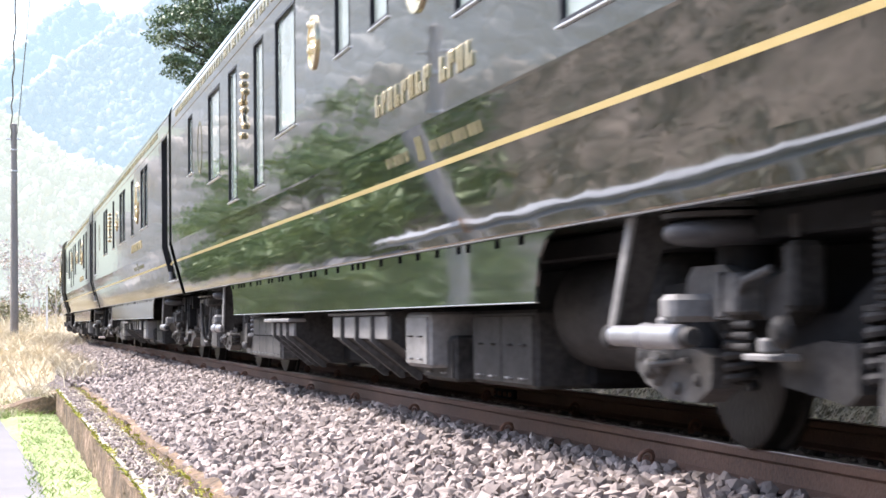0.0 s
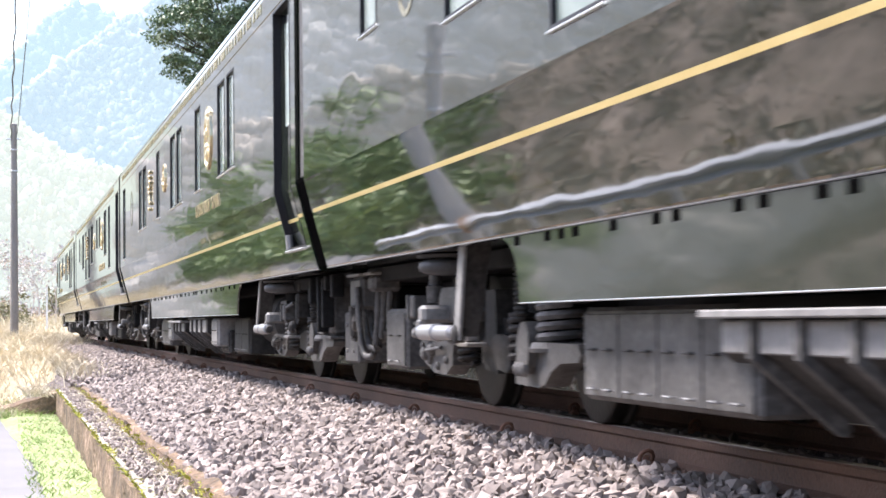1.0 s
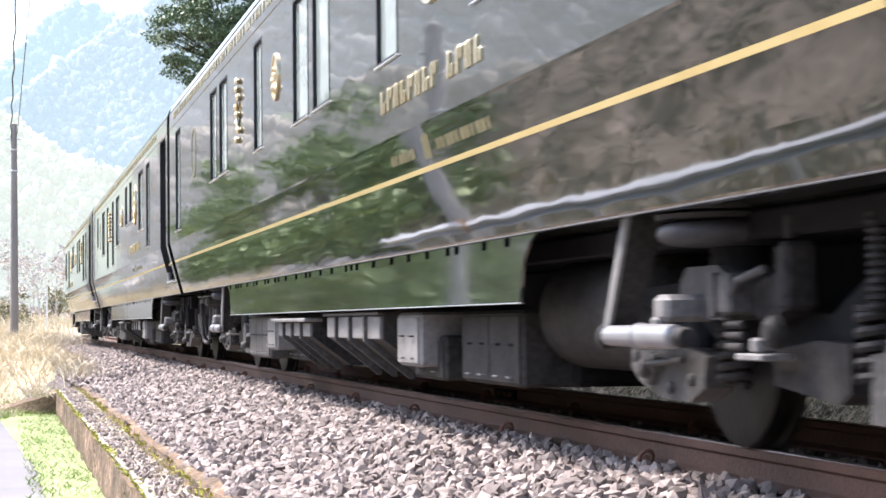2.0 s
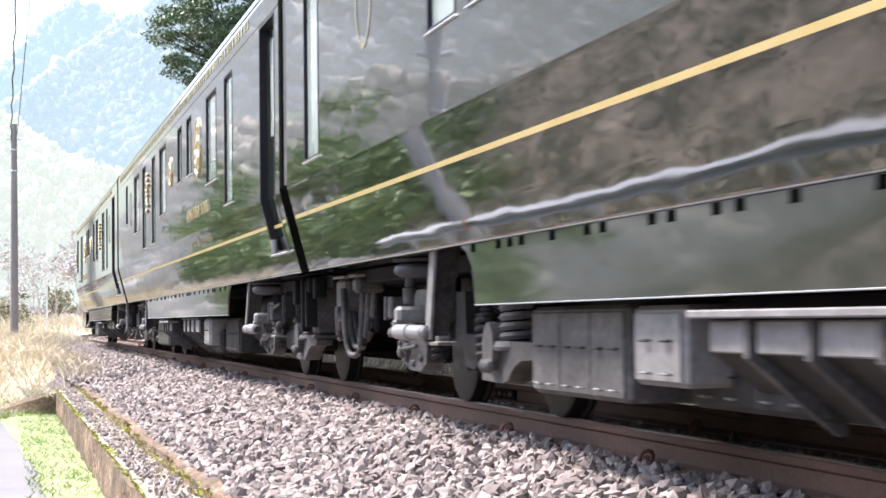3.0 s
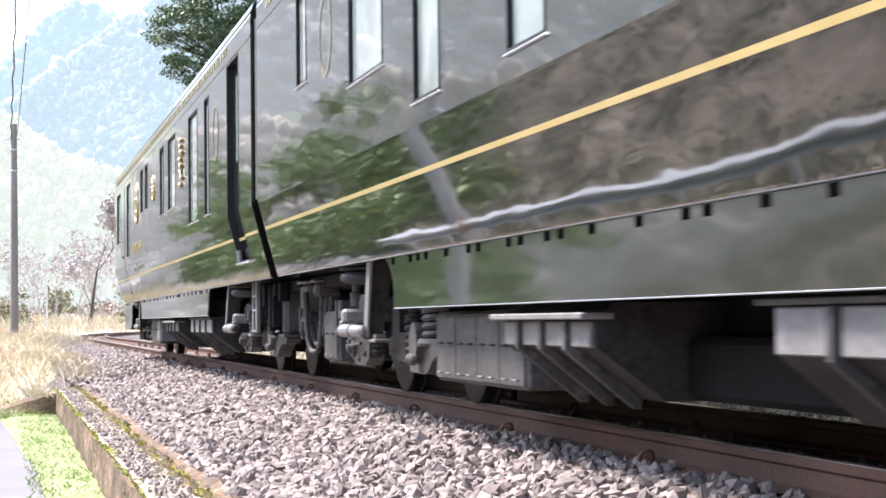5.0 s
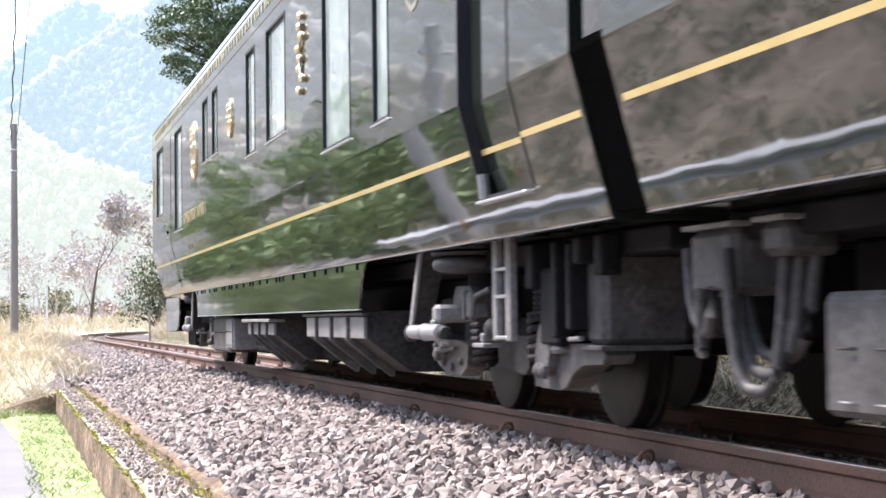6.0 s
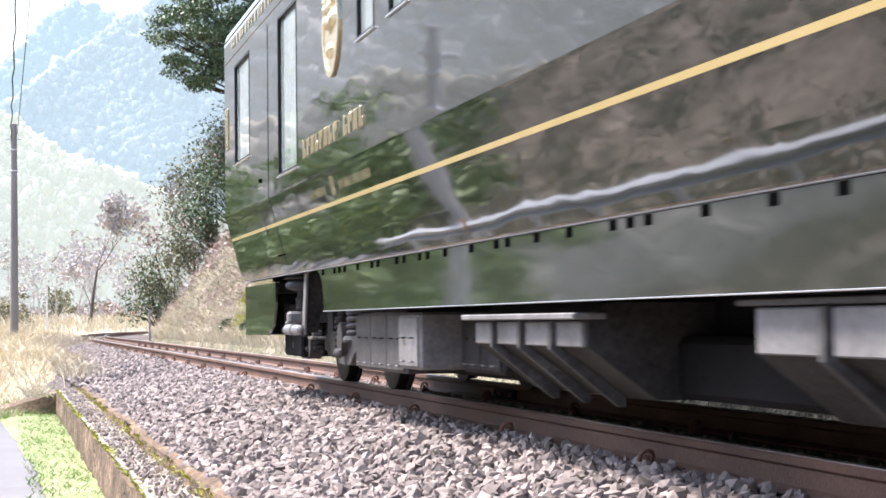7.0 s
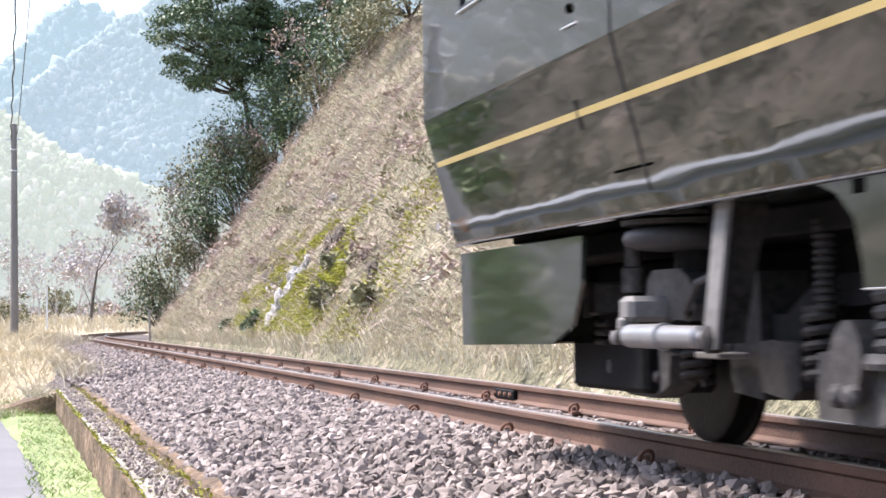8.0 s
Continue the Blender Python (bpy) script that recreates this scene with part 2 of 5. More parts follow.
def mesh_of(name, b, material, smooth=0):
    me = bpy.data.meshes.new(name)
    me.from_pydata(b.v, [], b.f)
    me.materials.append(material)
    bm = bmesh.new()
    bm.from_mesh(me)
    if len(b.f) < 60000:
        bmesh.ops.recalc_face_normals(bm, faces=bm.faces)
        bm.to_mesh(me)
    bm.free()
    if smooth:
        me.polygons.foreach_set("use_smooth", [True] * len(me.polygons))
        me.set_sharp_from_angle(angle=radians(smooth))
    me.update()
    return me


def part(name, b, material, parent=None, label="", smooth=0):
    ob = new(name, mesh_of(name, b, material, smooth))
    ob.parent = parent
    return tagged(ob, label)


def thing(name, b, material, label, category, group="", kind="", smooth=0):
    return tagged(part(name, b, material, None, "", smooth), label, category, group, kind)


def empty(name, label, category, group=""):
    return tagged(new(name), label, category, group)


def track_point(s):
    """Centre line of the track at s metres: straight, then bending away round the foot of the hill."""
    bend, radius = -72.0, 190.0
    if s >= bend:
        return Vector((s, TRACK_Y, 0)), Vector((1, 0, 0))
    a = (bend - s) / radius
    return Vector((bend - radius * math.sin(a), TRACK_Y + radius * (1 - math.cos(a)), 0)), Vector((math.cos(a), -math.sin(a), 0))


def travelled(t):
    return 9.681 * (t - 4) - 0.2825 * (t - 4) ** 2 / 2


# ---- ground, track and hills ----
rng = np.random.default_rng(7)


def grid_mesh(name, xs, ys, height, material):
    """A sheet over the plan: height(x, y) gives (x, y, z)."""
    vs = [height(x, y) for x in xs for y in ys]
    n = len(ys)
    fs = [(i * n + j, (i + 1) * n + j, (i + 1) * n + j + 1, i * n + j + 1) for i in range(len(xs) - 1) for j in range(n - 1)]
    me = bpy.data.meshes.new(name)
    me.from_pydata(vs, [], fs)
    me.materials.append(material)
    me.polygons.foreach_set("use_smooth", [True] * len(fs))
    return new(name, me)


def wob(x, y, s, seed=0.0):
    return noise.noise((x * s + seed, y * s, seed * 0.37))


def valley_z(x, y):
    """The river valley on the lane's other side, and the wooded slope across it."""
    d = -2.5 - y
    if d <= 0:
        return -0.95
    z = float(np.interp(d, [0, 2, 8, 16, 30, 60, 130, 240, 420, 800], [-0.95, -1.9, -6.5, -9.5, -10, 2, 30, 62, 95, 130]))
    return z + min(d, 40) * 0.06 * wob(x, y, 0.05, 3) + min(d, 200) * 0.05 * wob(x, y, 0.012, 8)


def ground_z(x, y):
    verge = max(0.0, min(1.0, (-29 - x) / 7)) * max(0.0, min(1.0, (y + 2.0) / 1.5))
    z = valley_z(x, y) if y < -2.3 else -0.95 + 0.72 * verge
    if x < -90 and y > -2.3:
        z += min(1.0, (-90 - x) / 60) * 0.95
    return (x, y, z + (0.10 * wob(x, y, 0.35) if x < -30 else 0))


ground = tagged(grid_mesh("ground", [-5000, -1500, -900] + list(range(-600, -150, 15)) + list(np.arange(-150, 30, 1.5)) + [45, 60, 90, 150, 600, 3000],
                          [-4000, -1200, -800, -600, -420, -330, -240, -200, -170, -140, -110, -90, -70, -60, -50, -40, -32, -26, -21, -17, -14, -11, -9, -7.5, -6, -5, -4, -3, -2.4] + list(np.arange(-2, 1.0, 0.45)) + [0.93], ground_z, EARTH),
                "dry pale grass and earth falling to a valley", "ground", kind="structure")
far_ground = tagged(grid_mesh("ground", [-5000, -1500, -600, -300, -220, -170] + list(np.arange(-150, 30, 3)) + [60, 150, 600, 3000],
                              [0.93, 1.5, 3, 6, 12, 30, 60, 200, 800, 4000],
                              lambda x, y: (x, y, (-0.62 if x > -34 else -0.32) + (min(1.0, max(0.0, (-100 - x) / 60)) * 0.9)), EARTH), "dry earth under and behind the railway", "ground", kind="structure")


def lane_edge(x):
    return 0.42 - max(0.0, -18 - x) * 0.037


b = Build()
vs, fs = [], []
road_x = [60, 20, 0, -10, -18, -26, -33, -40, -50, -65, -90]
for i, x in enumerate(road_x):
    e = lane_edge(x)
    vs += [(x, e - 2.45, ROAD_Z + 0.006), (x, e, ROAD_Z + 0.006), (x, e, ROAD_Z - 0.2), (x, e - 2.45, ROAD_Z - 0.2)]
for i in range(len(road_x) - 1):
    for k in range(4):
        fs.append((i * 4 + k, i * 4 + (k + 1) % 4, i * 4 + 4 + (k + 1) % 4, i * 4 + 4 + k))
b.add(vs, fs)
tagged(part("road", b, ASPHALT), "narrow pale grey asphalt lane below the track", "road", kind="structure")

# grass strip between lane and wall
b = Build()
xs = list(np.arange(-33, 12, 0.4))
vs, fs = [], []
for x in xs:
    e = lane_edge(x)
    for k in range(5):
        y = e - 0.10 + (0.83 - e + 0.10) * k / 4
        vs.append((x, y + (0.05 * wob(x, y, 1.3) if k < 4 else 0), ROAD_Z + 0.012 + (0.05 if k else 0) + 0.03 * wob(x, y, 2.0)))
for i in range(len(xs) - 1):
    for j in range(4):
        fs.append((i * 5 + j, i * 5 + 5 + j, i * 5 + 6 + j, i * 5 + 1 + j))
b.add(vs, fs)
tagged(part("verge", b, TURF), "strip of bright green turf at the lane's edge", "verge", kind="structure")

# stepped retaining wall of the ballast bed
def rough_block(name, x0, x1, outline, material, label, step=0.35, amp=0.02):
    bb = Build()
    n, xs = len(outline), list(np.arange(x0, x1 + 1e-6, step))
    vs = []
    for x in xs:
        for k, (y, z) in enumerate(outline):
            vs.append((x, y + amp * wob(x, k * 3.1, 1.7, 5), z + amp * wob(x, k * 5.7, 1.9, 9)))
    fs = [(i * n + k, i * n + (k + 1) % n, i * n + n + (k + 1) % n, i * n + n + k) for i in range(len(xs) - 1) for k in range(n)]
    fs += [tuple(range(n)), tuple(range((len(xs) - 1) * n, len(xs) * n))]
    bb.add(vs, fs)
    return tagged(part(name, bb, material), label, "wall", kind="structure")


rough_block("wall_low", -28.2, 12, [(0.80, -1.1), (0.79, -0.75), (0.80, -0.47), (0.86, -0.47), (0.88, -1.1)], CONCRETE, "mossy brown concrete face of the retaining wall", 0.22, 0.05)
rough_block("wall_coping", -28.2, 12, [(0.805, -0.469), (0.80, -0.44), (0.95, -0.435), (1.09, -0.44), (1.09, -0.55), (0.86, -0.55)], COPING, "pale gritty concrete ledge of the retaining wall", 0.22, 0.03)
rough_block("wall_step", -28.0, 12, [(1.07, -0.46), (1.075, -0.36), (1.09, -0.335), (1.16, -0.335), (1.17, -0.6), (1.08, -0.6)], CONCRETE, "mossy low concrete step holding back ballast", 0.22, 0.035)
b = Build()
outline = [(-28.55, -1.1), (-28.5, -0.48), (-28.3, -0.44), (-28.1, -0.48), (-28.08, -1.1)]
vs, n = [], len(outline)
for k in range(12):
    y = 0.86 - 0.09 * k
    for x, z in outline:
        vs.append((x - 0.012 * k * k + 0.03 * wob(y, x, 3), y, z - (0.03 * k if z > -1 else 0) + 0.03 * wob(y, z, 4)))
b.add(vs, [(i * n + k, i * n + (k + 1) % n, i * n + n + (k + 1) % n, i * n + n + k) for i in range(11) for k in range(n)] + [tuple(range(n)), tuple(range(11 * n, 12 * n))])
tagged(part("wall_end", b, CONCRETE), "mossy end of the retaining wall turning to the lane", "wall", kind="structure")

# ballast bed and its stones
BED_SHAPE = [(1.12, -0.37), (1.5, -0.31), (2.1, -0.235), (2.7, -0.185), (3.0, -0.165), (TRACK_Y, -0.175), (4.25, -0.165), (4.7, -0.18), (5.3, -0.22), (6.1, -0.26), (7.4, -0.30)]


def bed_z(y):
    return float(np.interp(y, [p[0] for p in BED_SHAPE], [p[1] for p in BED_SHAPE]))


def bed_at(s, y):
    p, d = track_point(s)
    q = Vector((-d.y, d.x, 0))
    g = p + q * (y - TRACK_Y)
    return g


b = Build()
xs = list(np.arange(-150, -60, 3.0)) + list(np.arange(-60, 14, 0.5))
ys = [0.2] + [p[0] for p in BED_SHAPE]
vs = []
for s in xs:
    for y in ys:
        if y == 0.2 and s > -29:
            y = 1.12
        g = bed_at(s, y)
        vs.append((g.x, g.y, (bed_z(y) if y > 1 else -0.75) + 0.02 * wob(s, y, 2.2)))
n = len(ys)
b.add(vs, [(i * n + j, (i + 1) * n + j, (i + 1) * n + j + 1, i * n + j + 1) for i in range(len(xs) - 1) for j in range(n - 1)])
tagged(part("ballast_bed", b, BED), "brown-grey bed of crushed stone under the rails", "ballast", kind="structure")

_t = (1 + 5 ** 0.5) / 2
ICO = np.array([(-1, _t, 0), (1, _t, 0), (-1, -_t, 0), (1, -_t, 0), (0, -1, _t), (0, 1, _t), (0, -1, -_t), (0, 1, -_t), (_t, 0, -1), (_t, 0, 1), (-_t, 0, -1), (-_t, 0, 1)]) / 1.9
ICOF = np.array([(0, 11, 5), (0, 5, 1), (0, 1, 7), (0, 7, 10), (0, 10, 11), (1, 5, 9), (5, 11, 4), (11, 10, 2), (10, 7, 6), (7, 1, 8), (3, 9, 4), (3, 4, 2), (3, 2, 6), (3, 6, 8), (3, 8, 9), (4, 9, 5), (2, 4, 11), (6, 2, 10), (8, 6, 7), (9, 8, 1)])


def scatter_stones(name, n, s0, s1, y0, y1, size, label, lift=0.0, power=1.0):
    """n angular stones strewn over the bed between s0..s1 along and y0..y1 across the track."""
    s = s1 - (s1 - s0) * rng.random(n) ** power
    y = y0 + (y1 - y0) * rng.random(n)
    size = size * rng.uniform(0.55, 1.35, n)
    pts = np.empty((n, 3))
    for i in range(n):
        g = bed_at(s[i], y[i])
        pts[i] = (g.x, g.y, bed_z(y[i]) + lift * rng.random() + 0.02 * wob(s[i], y[i], 2.2))
    v = ICO[None] * rng.uniform(0.62, 1.3, (n, 12, 1)) * (size[:, None] * rng.uniform(0.55, 1.15, (n, 3)))[:, None, :]
    q = rng.normal(size=(n, 4))
    q /= np.linalg.norm(q, axis=1)[:, None]
    w, a, c, d = q.T
    rot = np.stack([1 - 2 * (c * c + d * d), 2 * (a * c - d * w), 2 * (a * d + c * w), 2 * (a * c + d * w), 1 - 2 * (a * a + d * d), 2 * (c * d - a * w),
                    2 * (a * d - c * w), 2 * (c * d + a * w), 1 - 2 * (a * a + c * c)], 1).reshape(n, 3, 3)
    v = np.einsum("nij,nkj->nki", rot, v) + pts[:, None, :]
    f = ICOF[None] + (np.arange(n) * 12)[:, None, None]
    me = bpy.data.meshes.new(name)
    me.from_pydata(v.reshape(-1, 3).tolist(), [], f.reshape(-1, 3).tolist())
    me.materials.append(STONE)
    return tagged(new(name, me), label, "ballast", kind="stuff")


scatter_stones("ballast_stones", 15000, -26, -5.5, 1.13, 2.98, 0.037, "loose grey and pinkish crushed ballast stones", 0.03, 1.0)
scatter_stones("ballast_stones", 9000, -60, -26, 1.0, 2.98, 0.040, "grey crushed ballast stones beside the rail", 0.03, 0.8)
scatter_stones("ballast_stones", 4000, -100, -60, 0.4, 2.98, 0.05, "grey crushed ballast stones by the bend", 0.03)
scatter_stones("ballast_stones", 5500, -45, -5.5, 3.1, 4.1, 0.026, "rusty ballast stones between the rails", 0.012, 0.9)
scatter_stones("ballast_stones", 5000, -45, -3, 4.3, 5.6, 0.030, "dark crushed stones beyond the rails", 0.03, 0.9)
scatter_stones("ballast_stones", 1300, -28, -7, 0.83, 1.06, 0.018, "grit lying on the wall ledge", 0.0)
for o in list(scene.objects):
    if o.get("label") == "grit lying on the wall ledge":
        o.location.z = -0.055


scatter_stones("ballast_stones", 1800, -40, -5.5, 2.55, 3.0, 0.022, "small rust-stained stones against the rail", 0.02, 0.8)
scene.objects["ballast_stones.006"].data.materials[0] = RUSTSTONE

# rails
RAIL = [(-0.0635, -0.153), (0.0635, -0.153), (0.0635, -0.142), (0.012, -0.122), (0.008, -0.05), (0.0325, -0.036), (0.0325, -0.008), (0.026, 0.0), (-0.026, 0.0), (-0.0325, -0.008), (-0.0325, -0.036), (-0.008, -0.05), (-0.012, -0.122), (-0.0635, -0.142)]


def sweep(outline, offset, stations, first=None):
    bb = Build()
    n, vs = len(outline), []
    for s in stations:
        p, d = track_point(s)
        q = Vector((-d.y, d.x, 0))
        for y, z in outline:
            g = p + q * (offset + y)
            vs.append((g.x, g.y, z))
    fs = [(i * n + k, i * n + (k + 1) % n, i * n + n + (k + 1) % n, i * n + n + k) for i in range(len(stations) - 1) for k in range(n)]
    fs += [tuple(range(n)), tuple(range((len(stations) - 1) * n, len(stations) * n))]
    bb.add(vs, fs)
    return bb


STATIONS = list(np.arange(-180, -72, 3.0)) + [-72, -40, 14]
for off in (-0.566, 0.566):
    rail = thing("rail", sweep(RAIL, off, STATIONS), RUST, "rust-brown steel rail with a worn bright head", "rail", "rails of the track")
    part("running_surface", sweep([(-0.024, -0.001), (0.024, -0.001), (0.022, 0.003), (-0.022, 0.003)], off, STATIONS), RAILTOP, rail, "dull polished top of the rail")

fish = empty("fishplate", "rusty bolted joint plate on the far rail", "rail joint")
part("plate", Build().box(-15.05, -14.45, TRACK_Y + 0.566 - 0.052, TRACK_Y + 0.566 - 0.014, -0.125, -0.045, 0.012), DARKGEAR, fish)
for k in range(4):
    part("bolt", Build().lathe((-14.99 + 0.16 * k, TRACK_Y + 0.566 - 0.075, -0.085), (0, 1, 0), [(0, 0.010), (0.004, 0.02), (0.024, 0.022)], 6), CLIP, fish)

# sleepers
sl = Build().box(-0.10, 0.10, -0.98, 0.98, -0.30, -0.158, 0.015)
SLM = mesh_of("sleeper", sl, SLEEPER)
for k in range(150):
    s = 2.0 - 0.64 * k
    p, d = track_point(s)
    ob = new("sleeper", SLM)
    ob.matrix_basis = Matrix.Translation(p) @ Matrix.Rotation(math.atan2(d.y, d.x) + 0.01 * wob(k, 0, 3.1), 4, "Z")
    tagged(ob, "weathered brown sleeper sunk in ballast", "sleeper", "sleepers of the track")


def clip_build():
    bb = Build()
    pts = [(0.02 * math.sin(a), 0.034 * math.cos(a), 0.036 * math.sin(a) + 0.022) for a in np.linspace(-0.6, math.pi + 0.6, 12)]
    bb.tube(pts, 0.011, 6)
    bb.box(-0.05, 0.05, -0.03, 0.03, -0.025, 0.004, 0.008)
    bb.lathe((0, 0, 0), (0, 0, 1), [(0, 0.018), (0.03, 0.018), (0.034, 0.012)], 6)
    return bb


CLM = mesh_of("rail_clip", clip_build(), CLIP)
for off, first in ((-0.665, -5.6), (0.467, -5.4)):
    for k in range(22):
        ob = new("rail_clip", CLM)
        ob.matrix_basis = pose(first - 2.42 * k + 0.25 * wob(k, off, 2.3), TRACK_Y + off, -0.135, 0, 0, 12 * wob(k, off, 4.4))
        tagged(ob, "rusty sprung rail clip with a curled loop", "rail clip", "clips along the rails")


# ---- hill beyond the track ----
def slope_at(s, r):
    """A point of the cut slope: s along the track, r metres up it."""
    p, d = track_point(s)
    q = Vector((-d.y, d.x, 0))
    foot = 2.45 + 0.3 * wob(s, 0, 0.13, 2.0)
    a = radians(52 + 5 * wob(s, 1.0, 0.06, 8.0))
    run = r * math.cos(a)
    z = r * math.sin(a) - 0.35
    if r > 15:
        z -= (r - 15) * 0.28
    if r < 1.2:
        z *= 0.35 + 0.65 * r / 1.2
    if r < 0.1:
        z = -0.6
    dent = 0.55 * wob(s, r, 0.22, 1.0) + 0.34 * wob(s, r, 0.6, 4.0) + 0.12 * wob(s, r, 1.6, 6.0)
    fade = min(1.0, r / 1.5)
    g = p + q * (foot + run + dent * fade * 0.8)
    return (g.x, g.y, z + dent * fade * 0.5)


ss = list(np.arange(-112, 34, 0.5))
rs = list(np.arange(0, 4, 0.35)) + list(np.arange(4, 16, 0.55)) + [17, 19, 22, 26, 31, 38]
hill = tagged(grid_mesh("hillside", ss, rs, slope_at, SLOPEM), "steep cutting slope of bare earth and dead growth", "hillside", kind="structure")


def blades(name, spots, length, width, material, label, droop=0.5, up=(0, 0, 1), spread=0.6, category="grass"):
    """Bent blades, three joints each, rooted at the spots."""
    vs, fs = [], []
    for p in spots:
        a = rng.uniform(0, 2 * math.pi)
        ln = length * rng.uniform(0.5, 1.4)
        d = Vector((math.cos(a) * spread, math.sin(a) * spread, 1.0)) * 0.6 + Vector(up) * 0.5
        d.normalize()
        side = d.cross(Vector((math.sin(a * 3.1), math.cos(a * 2.3), 0.2))).normalized() * width * rng.uniform(0.6, 1.4)
        k = len(vs)
        q = Vector(p)
        for j in range(3):
            w = side * (1 - j * 0.38)
            vs += [q - w, q + w]
            q = q + d * ln / 2.4
            d = (d + Vector((math.cos(a) * 0.5, math.sin(a) * 0.5, -droop)) * 0.7).normalized()
        vs.append(q)
        fs += [(k, k + 1, k + 3, k + 2), (k + 2, k + 3, k + 5, k + 4), (k + 4, k + 5, k + 6)]
    me = bpy.data.meshes.new(name)
    me.from_pydata([tuple(v) for v in vs], [], fs)
    me.materials.append(material)
    return tagged(new(name, me), label, category, kind="stuff")


def slope_spots(n, s0, s1, r0, r1, keep=None, power=1.0):
    out = []
    while len(out) < n:
        s, r = s1 - (s1 - s0) * rng.random() ** power, r0 + (r1 - r0) * rng.random()
        if keep is None or keep(s, r) > rng.random():
            out.append(slope_at(s, r))
    return out


MOSSY = [(-54, 1.0), (-58, 2.3), (-53.5, 2.9), (-47.3, 4.5), (-40.8, 3.4), (-36.1, 1.0), (-41.6, 0.8)]


def mossy(s, r):
    """How much moss grows at a point of the slope."""
    inside = False
    for (s0, r0), (s1, r1) in zip(MOSSY, MOSSY[1:] + MOSSY[:1]):
        if (r0 > r) != (r1 > r) and s < s0 + (r - r0) * (s1 - s0) / (r1 - r0):
            inside = not inside
    return max(0.0, 0.75 + 1.6 * wob(s, r * 2.2, 0.4, 31)) if inside else 0.03 + 0.2 * wob(s, r, 0.3, 17)


blades("dead_vines", slope_spots(40000, -90, -8, 0.6, 17, lambda s, r: (0.38 + 1.5 * wob(s, r, 0.28, 11)) * (mossy(s, r) < 0.3), 0.9), 0.30, 0.009, VINE, "tangle of pinkish brown dead vines on the slope", 1.1, (0, -0.4, 0), 1.4)
blades("dry_grass", slope_spots(38000, -95, -8, 0.4, 17, lambda s, r: (0.5 - 1.5 * wob(s, r, 0.28, 11)) * (mossy(s, r) < 0.3), 0.9), 0.28, 0.009, DRY, "straw-coloured dry grass on the slope", 0.8, (0, -0.4, 0.2), 1.0)
blades("dry_grass", slope_spots(14000, -90, -2, 0.0, 1.5, None, 0.9), 0.42, 0.006, DRY, "tall straw-coloured grass at the foot of the slope", 0.45, (0, -0.1, 0.4), 0.5)
blades("dead_stalks", slope_spots(9000, -90, -8, 0.8, 17, None, 0.9), 1.0, 0.010, VINE, "long trailing dead stalks hanging down the slope", 1.6, (0, -0.6, -0.2), 1.2)
blades("green_weeds", slope_spots(17000, -90, -8, 0.5, 16, lambda s, r: 0.3 + (0.25 if s < -55 else 0) + 1.3 * wob(s, r, 0.17, 21), 0.9), 0.17, 0.016, SHRUB, "low green weeds creeping over the slope", 0.6, (0, -0.5, 0), 1.2)

# ---- distance, trees, lane side ----
def toward(x, y, dist):
    """The point dist metres away in the direction given by picture fractions x, y (0..1 across, 0..1 down)."""
    half = math.tan(radians(27.826) / 2)
    d = AIM.to_3x3() @ Vector(((2 * x - 1) * half, (0.5 - y) * 2 * half * 882 / 1568, -1))
    return Vector(EYE) + d * dist


def ridge(name, dist, crest, foot, material, label, bumps, size, seed, depth=0.5, y0=-300, y1=500, left=0.02):
    """A wooded hill across the view. crest: (fraction across, fraction down) of its skyline; crowns cover it."""
    pts = [toward(a, c, dist) for a, c in crest]
    py, pz = [p.y for p in pts], [p.z for p in pts]
    ys = list(np.linspace(y0, y1, 120))

    def at(y, k):
        top = float(np.interp(y, py, pz)) + 0.02 * dist * wob(y, 0, 14 / dist, seed)
        z = foot + (top - foot) * k
        return (-dist * 0.97 - depth * (top - foot) * k + dist * 0.02 * wob(y, k * 40, 10 / dist, seed + 2), y, z + 0.01 * dist * wob(y, k * 60, 18 / dist, seed + 4))

    hill_ob = tagged(grid_mesh(name, ys, list(np.linspace(0, 1.0, 24)), at, material), label, "hill", kind="structure")
    r = np.random.default_rng(int(seed * 10))
    n = bumps
    cs = np.array([at(a, k) for a, k in zip(r.uniform(max(y0, -dist * left), min(y1, dist * 0.15 if left < 0.1 else y1), n), r.random(n) ** 0.8)])
    sz = size * r.uniform(0.5, 1.3, n)
    v = ICO[None] * r.uniform(0.5, 1.35, (n, 12, 1)) * (sz[:, None] * np.stack([r.uniform(0.6, 1, n), r.uniform(0.6, 1.1, n), r.uniform(0.6, 1.3, n)], 1))[:, None, :] + cs[:, None, :]
    me = bpy.data.meshes.new("woods")
    me.from_pydata(v.reshape(-1, 3).tolist(), [], (ICOF[None] + (np.arange(n) * 12)[:, None, None]).reshape(-1, 3).tolist())
    me.materials.append(material)
    me.polygons.foreach_set("use_smooth", [True] * len(me.polygons))
    tagged(new("woods", me), label, "woods", kind="stuff")
    return hill_ob


